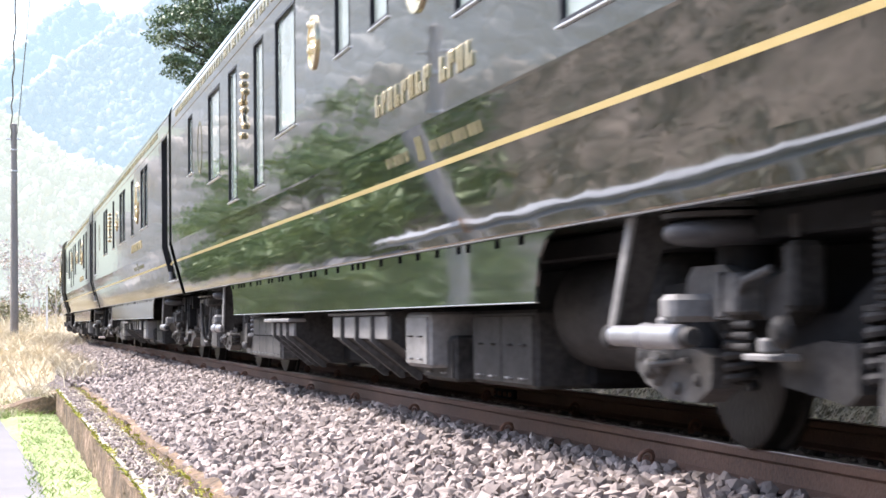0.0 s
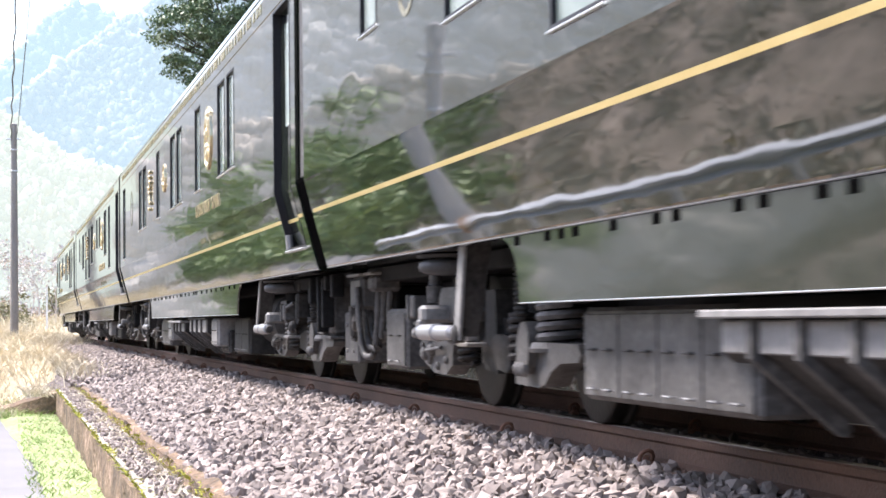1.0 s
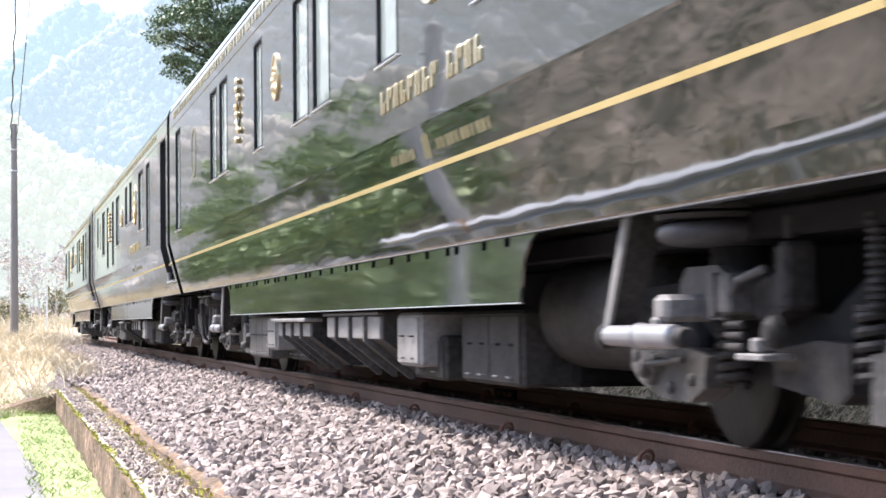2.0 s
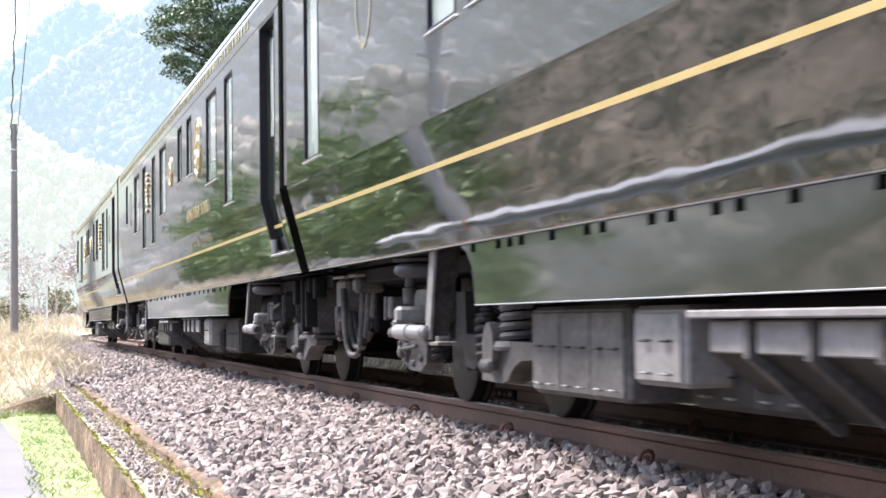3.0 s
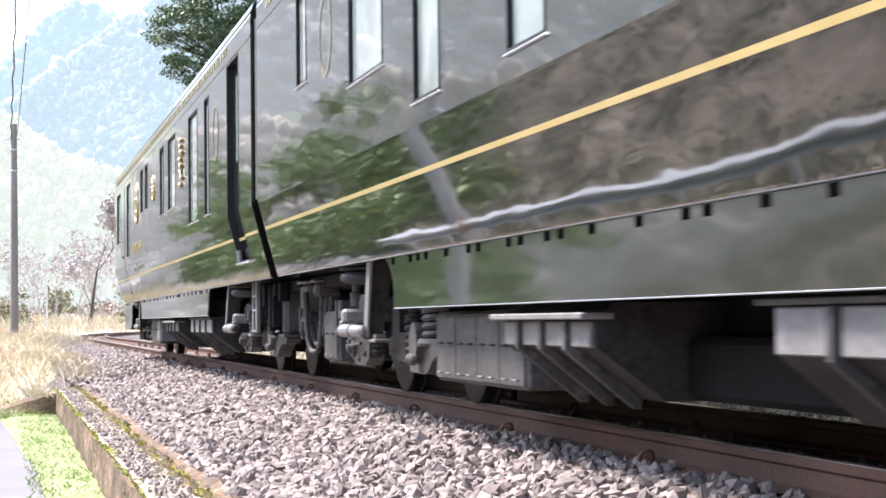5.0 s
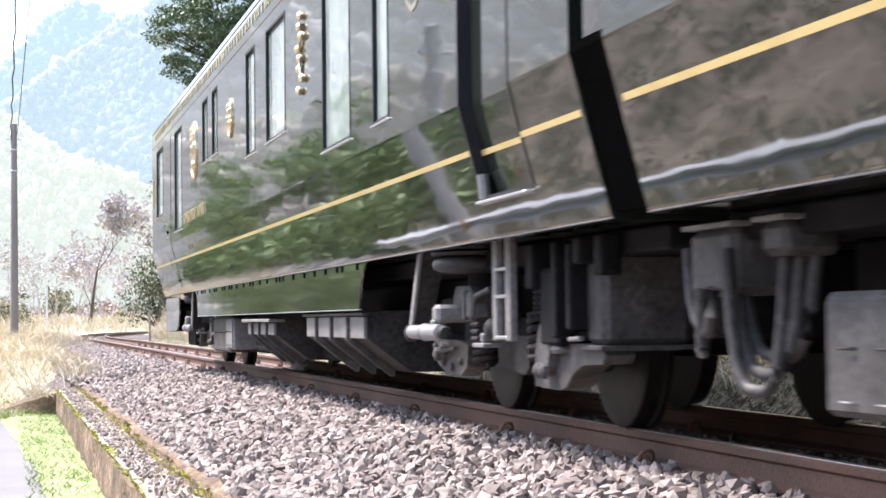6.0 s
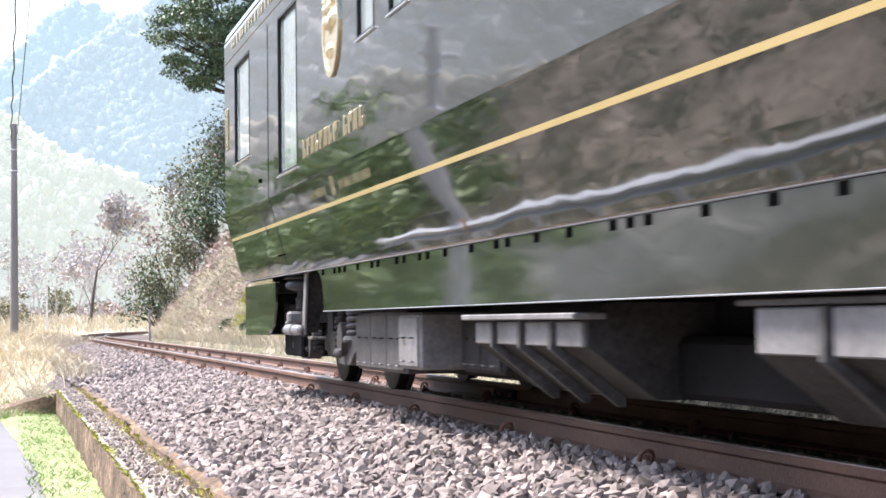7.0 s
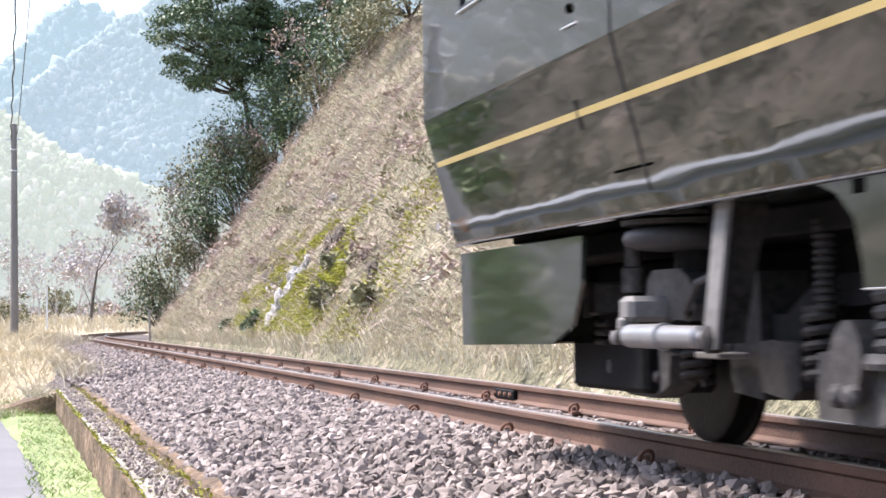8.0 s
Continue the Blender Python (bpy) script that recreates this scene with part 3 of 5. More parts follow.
ridge("backdrop", 2600, [(-0.3, 0.16), (0.0, 0.085), (0.05, 0.03), (0.08, 0.0), (0.14, 0.045), (0.19, 0.03), (0.4, -0.05), (1.0, -0.2)], -20, FAR0, "mountainside far up the valley with pale blue painted haze", 6000, 13, 1.3, y0=-1500, y1=2500)
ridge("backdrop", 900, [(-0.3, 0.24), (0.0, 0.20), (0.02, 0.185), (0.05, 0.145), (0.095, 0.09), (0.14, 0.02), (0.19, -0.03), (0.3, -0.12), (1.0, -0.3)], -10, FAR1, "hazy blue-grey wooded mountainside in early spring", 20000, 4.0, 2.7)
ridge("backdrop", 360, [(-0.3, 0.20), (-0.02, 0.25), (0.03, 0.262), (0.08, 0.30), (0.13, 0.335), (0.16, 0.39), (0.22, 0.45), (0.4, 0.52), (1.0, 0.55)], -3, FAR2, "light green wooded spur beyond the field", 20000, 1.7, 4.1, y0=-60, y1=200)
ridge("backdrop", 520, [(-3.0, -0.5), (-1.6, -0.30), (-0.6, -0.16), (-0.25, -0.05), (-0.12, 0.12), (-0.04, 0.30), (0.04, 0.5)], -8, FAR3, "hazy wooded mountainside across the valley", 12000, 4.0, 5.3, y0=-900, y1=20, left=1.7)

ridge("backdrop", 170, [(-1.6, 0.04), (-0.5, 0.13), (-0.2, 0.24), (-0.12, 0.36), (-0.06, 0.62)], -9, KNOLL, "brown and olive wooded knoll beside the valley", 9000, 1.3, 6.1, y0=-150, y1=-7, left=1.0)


def leaf_cloud(centres, radii, per, size, seed, flat=0.75):
    """Small leaf clumps: bent quads strewn in ragged balls round the centres."""
    r = np.random.default_rng(seed)
    vs, fs = [], []
    for c, rad in zip(centres, radii):
        n = int(per * rad * rad) + 6
        d = r.normal(size=(n, 3))
        d /= np.linalg.norm(d, axis=1)[:, None]
        q = np.array(c) + d * (rad * r.random(n) ** 0.45)[:, None] * np.array((1, 1, flat))
        a = r.normal(size=(n, 3))
        a /= np.linalg.norm(a, axis=1)[:, None]
        e = np.cross(a, r.normal(size=(n, 3)))
        e /= np.linalg.norm(e, axis=1)[:, None]
        s = size * r.uniform(0.5, 1.4, n)[:, None]
        k = len(vs)
        quad = np.stack([q - a * s, q + e * s * 0.45, q + a * s, q - e * s * 0.45], 1).reshape(-1, 3)
        vs += quad.tolist()
        fs += (np.arange(n * 4).reshape(n, 4) + k).tolist()
    b = Build()
    b.v, b.f = vs, fs
    return b


def limbs(b, base, height, lean, r0, seed, levels=3, spread=0.7, forks=3):
    """Tapered trunk with forking limbs; returns the ends of the twigs."""
    r, ends = random.Random(seed), []

    def grow(p, d, length, rad, level):
        pts, rads = [p], [rad]
        q = Vector(p)
        dd = Vector(d)
        for k in range(3):
            dd = (dd + Vector((r.uniform(-1, 1), r.uniform(-1, 1), r.uniform(-0.3, 0.5))) * 0.16).normalized()
            q = q + dd * length / 3
            pts.append(q.copy())
            rads.append(rad * (1 - 0.17 * (k + 1)))
        b.tube(pts, rads, 7 if level == levels else (5 if level > 1 else 3), False)
        if level == 0:
            ends.append(q)
            return
        for k in range(forks + (1 if level == levels else 0)):
            t = pts[r.choice((1, 2, 3, 3))]
            nd = (dd + Vector((r.uniform(-1, 1), r.uniform(-1, 1), r.uniform(-0.25, 0.6))) * spread).normalized()
            grow(t, nd, length * r.uniform(0.5, 0.75), rads[-1] * r.uniform(0.45, 0.7), level - 1)

    grow(Vector(base), Vector(lean).normalized(), height * 0.5, r0, levels)
    return ends


def evergreen(base, crown, radii, seed, label, clumps=46, rad=0.74, per=380, size=0.095):
    """Trunk from base into the crown, a limb to every clump of leaves in it."""
    t = empty("tree", label, "tree")
    r, b = random.Random(seed), Build()
    base, crown = Vector(base), Vector(crown)
    top = crown + Vector((0, 0, radii[2] * 0.6))
    trunk = [base.lerp(top, k / 6) + Vector((0.12 * r.uniform(-1, 1), 0.12 * r.uniform(-1, 1), 0)) * (1 if 0 < k < 6 else 0) for k in range(7)]
    b.tube(trunk, [0.17 - 0.022 * k for k in range(7)], 8)
    cs = []
    for k in range(clumps):
        d = Vector((r.gauss(0, 1), r.gauss(0, 1), r.gauss(0, 1))).normalized() * r.uniform(0.35, 1.0) ** 0.5
        c = crown + Vector((d.x * radii[0], d.y * radii[1], d.z * radii[2]))
        cs.append(tuple(c))
        j = min(5, max(1, int(6 * (0.15 + 0.8 * (c.z - base.z) / max(0.1, top.z - base.z)))))
        p = trunk[j]
        m = p.lerp(c, 0.5) + Vector((0, 0, -0.15))
        b.tube([p, m, c], [0.055, 0.035, 0.014], 5, False)
    part("trunk", b, BARK, t, "dark leaning trunk with bare lower limbs")
    part("crown", leaf_cloud(cs, [rad * r.uniform(0.6, 1.3) for c in cs], per, size, seed, 0.5), LEAF, t, "dark glossy evergreen foliage with gaps")
    return t


for s, r, fx, fy, rad3, seed, lab, n in [
        (-93, 10.0, 0.243, 0.07, (2.3, 2.9, 3.0), 3, "tall dark evergreen tree leaning out over the cutting", 70),
        (-92, 12.0, 0.285, 0.11, (2.1, 2.3, 2.5), 4, "dark evergreen tree with low spreading boughs", 54),
        (-90, 13.5, 0.332, 0.10, (2.0, 1.8, 2.3), 5, "dark evergreen tree on the crest of the slope", 46),
        (-88, 15.5, 0.365, -0.02, (2.0, 2.0, 2.2), 6, "dark evergreen tree above bare brush", 40),
        (-96, 12.0, 0.275, -0.10, (2.6, 3.4, 2.6), 7, "dark evergreen tree rising behind its neighbours", 54)]:
    evergreen(slope_at(s, r), toward(fx, fy, 88), rad3, seed, lab, n)


def bush(at, rad, seed, mat, label, per=230, size=0.085, root=None):
    t = empty("shrub", label, "shrub")
    r, b = random.Random(seed), Build()
    at = Vector(at)
    root, cs = Vector(root) if root else at - Vector((0, 0, rad)), []
    for k in range(16):
        d = Vector((r.gauss(0, 1), r.gauss(0, 1), r.gauss(0, 0.8))).normalized() * rad * r.uniform(0.3, 0.95)
        cs.append(tuple(at + d))
        b.tube([root, root.lerp(at + d, 0.5) + Vector((0, 0, 0.1 * rad)), at + d], [0.03 * rad, 0.02 * rad, 0.006 * rad], 4, False)
    part("stem", b, BARK, t, "thin dark stems")
    part("foliage", leaf_cloud(cs, [rad * r.uniform(0.35, 0.65) for c in cs], per / max(0.5, rad), size, seed, 0.8), mat, t)


for k, (s, r, fx, fy, d, rad, m, lab) in enumerate([
        (-92, 0.8, 0.168, 0.605, 88, 1.6, LEAF, "dark green shrub beside the bend"), (-92, 2.2, 0.182, 0.565, 88, 1.5, SHRUB, "mixed green shrub by the slope's end"),
        (-92, 4.0, 0.200, 0.51, 88, 1.7, SHRUB, "olive shrub on the slope's edge"), (-92, 5.5, 0.220, 0.45, 88, 1.9, LEAF, "dark green shrub under the tall trees"),
        (-92, 7.0, 0.242, 0.39, 88, 2.0, LEAF, "dense dark shrub at the tree's foot"), (-94, 6.0, 0.212, 0.375, 90, 2.0, SHRUB, "olive-brown shrub in the brush"),
        (-92, 8.8, 0.268, 0.345, 87, 1.9, LEAF, "dark shrub below the evergreens"), (-91, 10.5, 0.298, 0.31, 86, 1.6, SHRUB, "low olive shrub on the crest"),
        (-89, 12.5, 0.335, 0.25, 84, 1.6, LEAF, "green shrub among the trunks"), (-86, 14.5, 0.375, 0.17, 82, 1.9, SHRUB, "olive shrub on the crest of the cutting"),
        (-82, 16, 0.405, 0.10, 78, 1.9, LEAF, "green shrub on the crest of the cutting"), (-78, 17, 0.425, 0.05, 74, 1.9, SHRUB, "brownish shrub above the dead vines"),
        (-72, 17.5, 0.445, 0.0, 69, 1.8, SHRUB, "olive shrub at the top of the slope"),
        (-92, 9.0, 0.268, 0.27, 87, 2.0, LEAF, "dense dark shrub between the trunks"), (-91, 10.0, 0.300, 0.245, 86, 1.9, LEAF, "dark evergreen shrub under the boughs"),
        (-90, 11.0, 0.325, 0.20, 85, 1.7, LEAF, "dark shrub behind the leaning trunks"), (-92, 8.0, 0.240, 0.315, 88, 1.6, SHRUB, "olive shrub at the edge of the trees"),
        (-88, 14.0, 0.372, 0.09, 83, 1.8, LEAF, "leafy shrub on the crest"), (-80, 15.5, 0.395, 0.04, 76, 1.7, LEAF, "dark leafy shrub hanging over the crest"),
        (-39, 1.5, 0.415, 0.62, 38, 0.35, SHRUB, "small grey-green shrub on the slope")]):
    p = slope_at(s, r)
    if r < 12 and s > -70:
        at = (p[0], p[1] - 0.1, p[2] + rad * 0.6)
    else:
        at = toward(fx, fy, d)
    bush(at, rad, 30 + k, m, lab, root=p)


def bare_tree(base, height, seed, mat, label, lean=(0, 0, 1), levels=4, forks=3, r0=0.012, haze=0):
    t = empty("tree", label, "tree")
    b = Build()
    ends = limbs(b, base, height, lean, height * r0, seed, levels, 0.8, forks)
    part("branch", b, mat, t, "bare winter branches")
    if haze:
        r = random.Random(seed)
        part("twig", leaf_cloud([tuple(e) for e in ends[::2]], [height * r.uniform(0.06, 0.11) for e in ends[::2]], haze, height * 0.022, seed, 1.0), TWIG if mat is BARK else mat, t, "fine bare twigs")["kind"] = "stuff"


bare_tree(slope_at(-93, 1.6), 6.5, 11, BARK, "dark crooked bare tree beside the cutting", (0.1, -0.25, 1))
bare_tree(slope_at(-93, 3.5), 6.0, 12, TWIG, "thin pale bare brush on the slope", (0.1, -0.35, 1))
bare_tree(slope_at(-94, 6.0), 6.0, 13, TWIG, "thin pale bare brush above the slope", (0.1, -0.35, 1))
for k, (s, r, hh, mat) in enumerate([(-88, 2.6, 4.5, VINE), (-90, 4.8, 5.0, TWIG), (-88, 7.2, 4.5, VINE), (-86, 9.6, 4.0, VINE), (-80, 13.5, 4.0, VINE), (-70, 15.5, 3.6, VINE)]):
    bare_tree(slope_at(s, r), hh, 130 + k, mat, "thin bare brush standing on the slope", (0.1, -0.4, 1), haze=14)
bare_tree(toward(0.1, 0.66, 150), 9.6, 14, BARK, "bare tree with a dark crooked trunk and pinkish twigs", (0, 0.12, 1), r0=0.018, haze=40)
for k, (fx, d, hh) in enumerate([(0.02, 190, 7), (0.045, 175, 7.5), (0.065, 200, 8), (0.085, 180, 9), (0.105, 195, 10), (0.125, 185, 8), (0.145, 200, 8), (0.035, 210, 8), (0.115, 170, 7), (0.155, 190, 6)]):
    bare_tree(toward(fx, 0.655, d), hh, 50 + k, TWIG, "pale pinkish bare tree behind the field", levels=3, forks=4, r0=0.014, haze=14)
for seed, mat, n, lab in ((301, SHRUB, 90, "olive thicket at the end of the field"), (302, TWIG, 110, "pale bare thicket at the end of the field"), (303, VINE, 70, "brown thicket at the end of the field")):
    r = np.random.default_rng(seed)
    tagged(part("thicket", leaf_cloud([(-x, y, z) for x, y, z in zip(r.uniform(225, 290, n), r.uniform(-26, 62, n), r.uniform(0.2, 2.8, n))], list(r.uniform(0.9, 2.0, n)), 55, 0.26, seed, 0.8), mat), lab, "thicket", kind="stuff")
bush(toward(0.065, 0.605, 215), 2.2, 72, SHRUB, "dark shrub behind the bare trees", 40, 0.25)
bush(toward(0.01, 0.62, 130), 1.6, 73, SHRUB, "small green shrub beside the pole", 60, 0.16)

# poles, wires, guard rail
def utility_pole(x, y, z, height, label, mat=POLEM):
    t = empty("utility_pole", label, "utility pole", "poles beside the lane")
    part("pole", Build().tube([(x, y, z - 0.4), (x, y, z + height)], [0.19, 0.13], 16), mat, t, "tapered concrete pole", 50)
    part("cap", Build().lathe((x, y, z + height), (0, 0, 1), [(0, 0.135), (0.05, 0.135), (0.08, 0.06)], 14), mat, t)
    for k in range(2):
        part("band", Build().lathe((x, y, z + height * (0.78 + 0.1 * k)), (0, 0, 1), [(0, 0.155), (0.01, 0.165), (0.05, 0.165), (0.06, 0.155)], 16), ZINC, t)
    part("bracket", Build().box(x - 0.04, x + 0.04, y - 0.35, y + 0.30, z + height * 0.93, z + height * 0.93 + 0.07, 0.01), ZINC, t)


utility_pole(-81.5, 0.48, 0.0, 9.4, "grey concrete pole carrying cables above dry grass")
utility_pole(26.0, 0.75, -0.9, 10.4, "grey concrete pole behind the retaining wall")
utility_pole(-28.6, -2.62, -0.95, 6.3, "pale concrete pole standing by the guard rail", PALEPOLE)
for k, (ya, za, yb, zb, r) in enumerate(((0.35, 8.85, 0.25, 9.0, 0.024), (0.62, 9.0, 0.75, 9.2, 0.014))):
    pts = []
    for j in range(41):
        t = j / 40
        sag = 2.0 * t * (1 - t)
        tw = 0.03 * math.sin(j * 2.2) if k == 0 else 0
        pts.append((-81.5 + 107.5 * t, ya + (yb - ya) * t + tw, za + (zb - za) * t - sag * 0.9))
    thing("cable", Build().tube(pts, r, 6), CABLE, "thick twisted black overhead cable" if k == 0 else "thin black overhead wire", "cable", smooth=50)

post = empty("marker_post", "slim white marker post beside the bend", "post")
mp = toward(0.169, 0.665, 82)
part("post", Build().tube([(mp.x, mp.y, -0.3), (mp.x, mp.y, mp.z + 1.0)], 0.05, 8), POLEM, post)
fence = toward(0.053, 0.648, 120)
fp = empty("marker_post", "thin white post in the dry field", "post")
part("post", Build().tube([(fence.x, fence.y, fence.z - 0.6), (fence.x, fence.y, fence.z + 2.4)], 0.06, 8), ZINC, fp)

guard = empty("guard_rail", "pale corrugated steel guard rail on posts along the lane", "guard rail")
WAVE = [(0.0, 0.0), (0.03, -0.008), (0.09, -0.04), (0.09, -0.06), (0.0, -0.105), (0.0, -0.165), (0.09, -0.21), (0.09, -0.23), (0.03, -0.262), (0.0, -0.27)]
WAVE = [(y, 0.68 * z) for y, z in WAVE]
WAVE = WAVE + [(y - 0.012, z) for y, z in WAVE[::-1]]
for j in range(16):
    x0, x1 = 12 - 3.0 * j, 12 - 3.0 * (j + 1)
    d0, d1 = (-0.285 - 0.0135 * max(0.0, -12 - x) for x in (x0, x1))
    ends = [[(x, lane_edge(x) - 2.50 + y, d + z + 0.012 * wob(x, 0, 0.9, 4)) for y, z in WAVE] for x, d in ((x0, d0), ((x0 + x1) / 2, (d0 + d1) / 2 + 0.008 * wob(x0, 2, 1.1)), (x1, d1))]
    n, b = len(WAVE), Build()
    b.add(ends[0] + ends[1] + ends[2], [(q * n + k, q * n + (k + 1) % n, (q + 1) * n + (k + 1) % n, (q + 1) * n + k) for q in (0, 1) for k in range(n)])
    part("beam", b, ZINC, guard, "pale corrugated steel beam")
    e = lane_edge(x0) - 2.58
    part("post", Build().tube([(x0, e, -1.3), (x0, e, d0 - 0.02)], 0.06, 10), ZINC, guard, "", 60)
    part("spacer", Build().box(x0 - 0.06, x0 + 0.06, e + 0.04, e + 0.085, d0 - 0.25, d0 - 0.10, 0.01), ZINC, guard)
reflector = empty("reflector", "amber reflector block fixed to the guard rail", "reflector")
part("block", Build().box(-27.5, -27.28, lane_edge(-27.4) - 2.41, lane_edge(-27.4) - 2.37, -0.66, -0.42, 0.02), AMBER, reflector)

valley_sheet = bpy.data.objects["ground"].data
valley_sheet.materials.append(LITTER)
for f in valley_sheet.polygons:
    if f.center.y < -5:
        f.material_index = 1

# woods across the valley, which the polished carriages mirror
r_ = np.random.default_rng(23)
cs, rads = [], []
for k in range(15000):
    x, y = r_.uniform(-420, 40), -(6 + 294 * r_.random() ** 1.5)
    cs.append((x, y, valley_z(x, y) + 1.0))
    rads.append(min(3.0, 0.7 + 0.011 * abs(y)) * r_.uniform(0.6, 1.3))
cs, rads, n = np.array(cs), np.array(rads), 15000
m = 38
q = np.repeat(cs, m, 0) + r_.normal(size=(n * m, 3)) * np.repeat(rads, m)[:, None] * np.array((0.55, 0.55, 0.75))
u, w = r_.normal(size=(n * m, 3)) * np.array((0.6, 0.6, 1.3)), r_.normal(size=(n * m, 3))
u, w = u / np.linalg.norm(u, axis=1)[:, None], w / np.linalg.norm(w, axis=1)[:, None]
sz = (np.repeat(rads, m) * r_.uniform(0.12, 0.38, n * m))[:, None]
me = bpy.data.meshes.new("woods")
me.from_pydata(np.stack([q - u * sz, q + w * sz * 0.4, q + u * sz, q - w * sz * 0.4], 1).reshape(-1, 3).tolist(), [], np.arange(n * m * 4).reshape(-1, 4).tolist())
me.materials.append(VALLEY)
tagged(new("woods", me), "brown and olive leafless woods across the valley", "woods", kind="stuff")
for k, (x, y, hh) in enumerate([(-62, -9, 11), (-70, -11, 14), (-78, -10, 13), (-86, -13, 16), (-56, -8.5, 9), (-95, -14, 17), (-66, -13, 13), (-104, -16, 18), (-98, -10, 12), (-112, -13, 15), (-122, -15, 16), (-82, -15, 17)]):
    t = empty("tree", "leafy green tree on the valley side of the lane", "tree", "trees below the lane")
    b = Build()
    ends = limbs(b, (x, y, valley_z(x, y) - 0.3), hh, (0, 0.05, 1), hh * 0.016, 90 + k, 3, 0.9, 3)
    part("trunk", b, BARK, t)
    rr = random.Random(k)
    part("crown", leaf_cloud([tuple(e) for e in ends], [rr.uniform(0.7, 1.7) for e in ends], 60, 0.20, 90 + k, 0.6), GREENLEAF, t, "fresh green foliage")

for k in range(16):
    x = -37 - 3.1 * k
    bush((x, -3.3 - 0.05 * k + 0.5 * wob(k, 0, 1.7), -0.35 + 0.3 * wob(k, 3, 1.3)), 0.95 + 0.25 * wob(k, 1, 2.1), 400 + k, GREENLEAF, "leafy green shrub along the valley side of the lane", 150, 0.12, root=(x, -3.4, -1.6))

# dry grass of the verge, turf, moss and rock
def strewn(n, x0, x1, y0, y1, z):
    out = []
    for k in range(n):
        x, y = rng.uniform(x0, x1), rng.uniform(y0, y1)
        out.append((x, y, z(x, y)))
    return out


def verge_z(x, y):
    return ground_z(x, y)[2] if y < 0.93 else (-0.5 if x > -29 else -0.34)


blades("dry_grass", strewn(5200, -60, -28.6, -1.0, 1.6, verge_z), 0.42, 0.008, DRY, "pale straw grass on the bank beyond the wall", 0.5, (0, 0, 0.3), 0.7)
blades("dry_grass", strewn(5200, -140, -60, -1.5, 3.2, verge_z), 0.6, 0.016, DRY, "pale straw grass of the far field", 0.45, (0, 0, 0.4), 0.6)
blades("dry_grass", strewn(5200, -190, -118, -4, 26, lambda x, y: ground_z(x, y)[2] if y < 0.93 else -0.32 + min(1.0, max(0.0, (-100 - x) / 60)) * 0.9), 0.95, 0.03, DRY, "tall pale grass at the end of the field", 0.4, (0, 0, 0.5), 0.5)
blades("dry_grass", strewn(900, -30.5, -27.5, -0.5, 0.85, lambda x, y: -0.55 if y > 0.3 else -0.85), 0.20, 0.006, DRY, "straw hanging over the wall's end", 0.8, (0, -0.2, 0.3), 0.9)
blades("fresh_grass", strewn(2600, -33, -8, 0.2, 0.80, lambda x, y: ROAD_Z + 0.05), 0.07, 0.005, GREEN, "short bright green grass by the lane", 0.5, (0, 0, 0.4), 0.9)
blades("fresh_grass", strewn(900, -31, -27.6, -0.4, 0.7, lambda x, y: -0.86 if x > -28.5 else verge_z(x, y)), 0.16, 0.007, GREEN, "green tufts round the wall's end", 0.5, (0, 0, 0.4), 0.9)
blades("moss_tufts", strewn(1500, -28, -7, 0.79, 0.84, lambda x, y: -0.455) + strewn(1500, -28, -7, 1.06, 1.12, lambda x, y: -0.36 - 0.08 * rng.random()), 0.05, 0.008, MOSS, "olive moss on the edges of the wall", 0.9, (0, -0.3, 0.2), 1.0)
blades("dry_grass", strewn(700, -28, -7, 0.9, 1.1, lambda x, y: -0.44), 0.10, 0.004, DRY, "dead grass on the wall ledge", 0.7, (0, -0.2, 0.3), 1.0)
blades("dry_grass", strewn(900, -30, -8, 0.25, 0.75, lambda x, y: ROAD_Z + 0.05), 0.09, 0.004, DRY, "straw among the green turf", 0.7, (0, 0, 0.3), 1.0)
blades("moss_tufts", [(p[0], p[1] - 0.05, p[2]) for p in slope_spots(26000, -60, -33, 0.6, 5.0, mossy)], 0.12, 0.022, MOSS, "yellow-green moss on the wet rock", 0.9, (0, -0.8, 0), 1.2)


def rock(p, w, tall, seed, material, label):
    bm = bmesh.new()
    bmesh.ops.create_icosphere(bm, subdivisions=3, radius=1.0)
    for v0 in bm.verts:
        c = v0.co
        g = 0.55 * noise.noise(c * 1.3 + Vector((seed * 7.0, 0, 0))) + 0.3 * noise.noise(c * 3.1 + Vector((0, seed * 5.0, 0))) + 0.12 * noise.noise(c * 7.0)
        v0.co = Vector((p[0] + c.x * w * (1 + g), p[1] + c.y * w * 0.5 * (1 + g), p[2] + c.z * w * tall * (1 + g)))
    me = bpy.data.meshes.new("rock")
    bm.to_mesh(me)
    bm.free()
    me.materials.append(material)
    tagged(new("rock", me), label, "rock", "rocks in the slope")


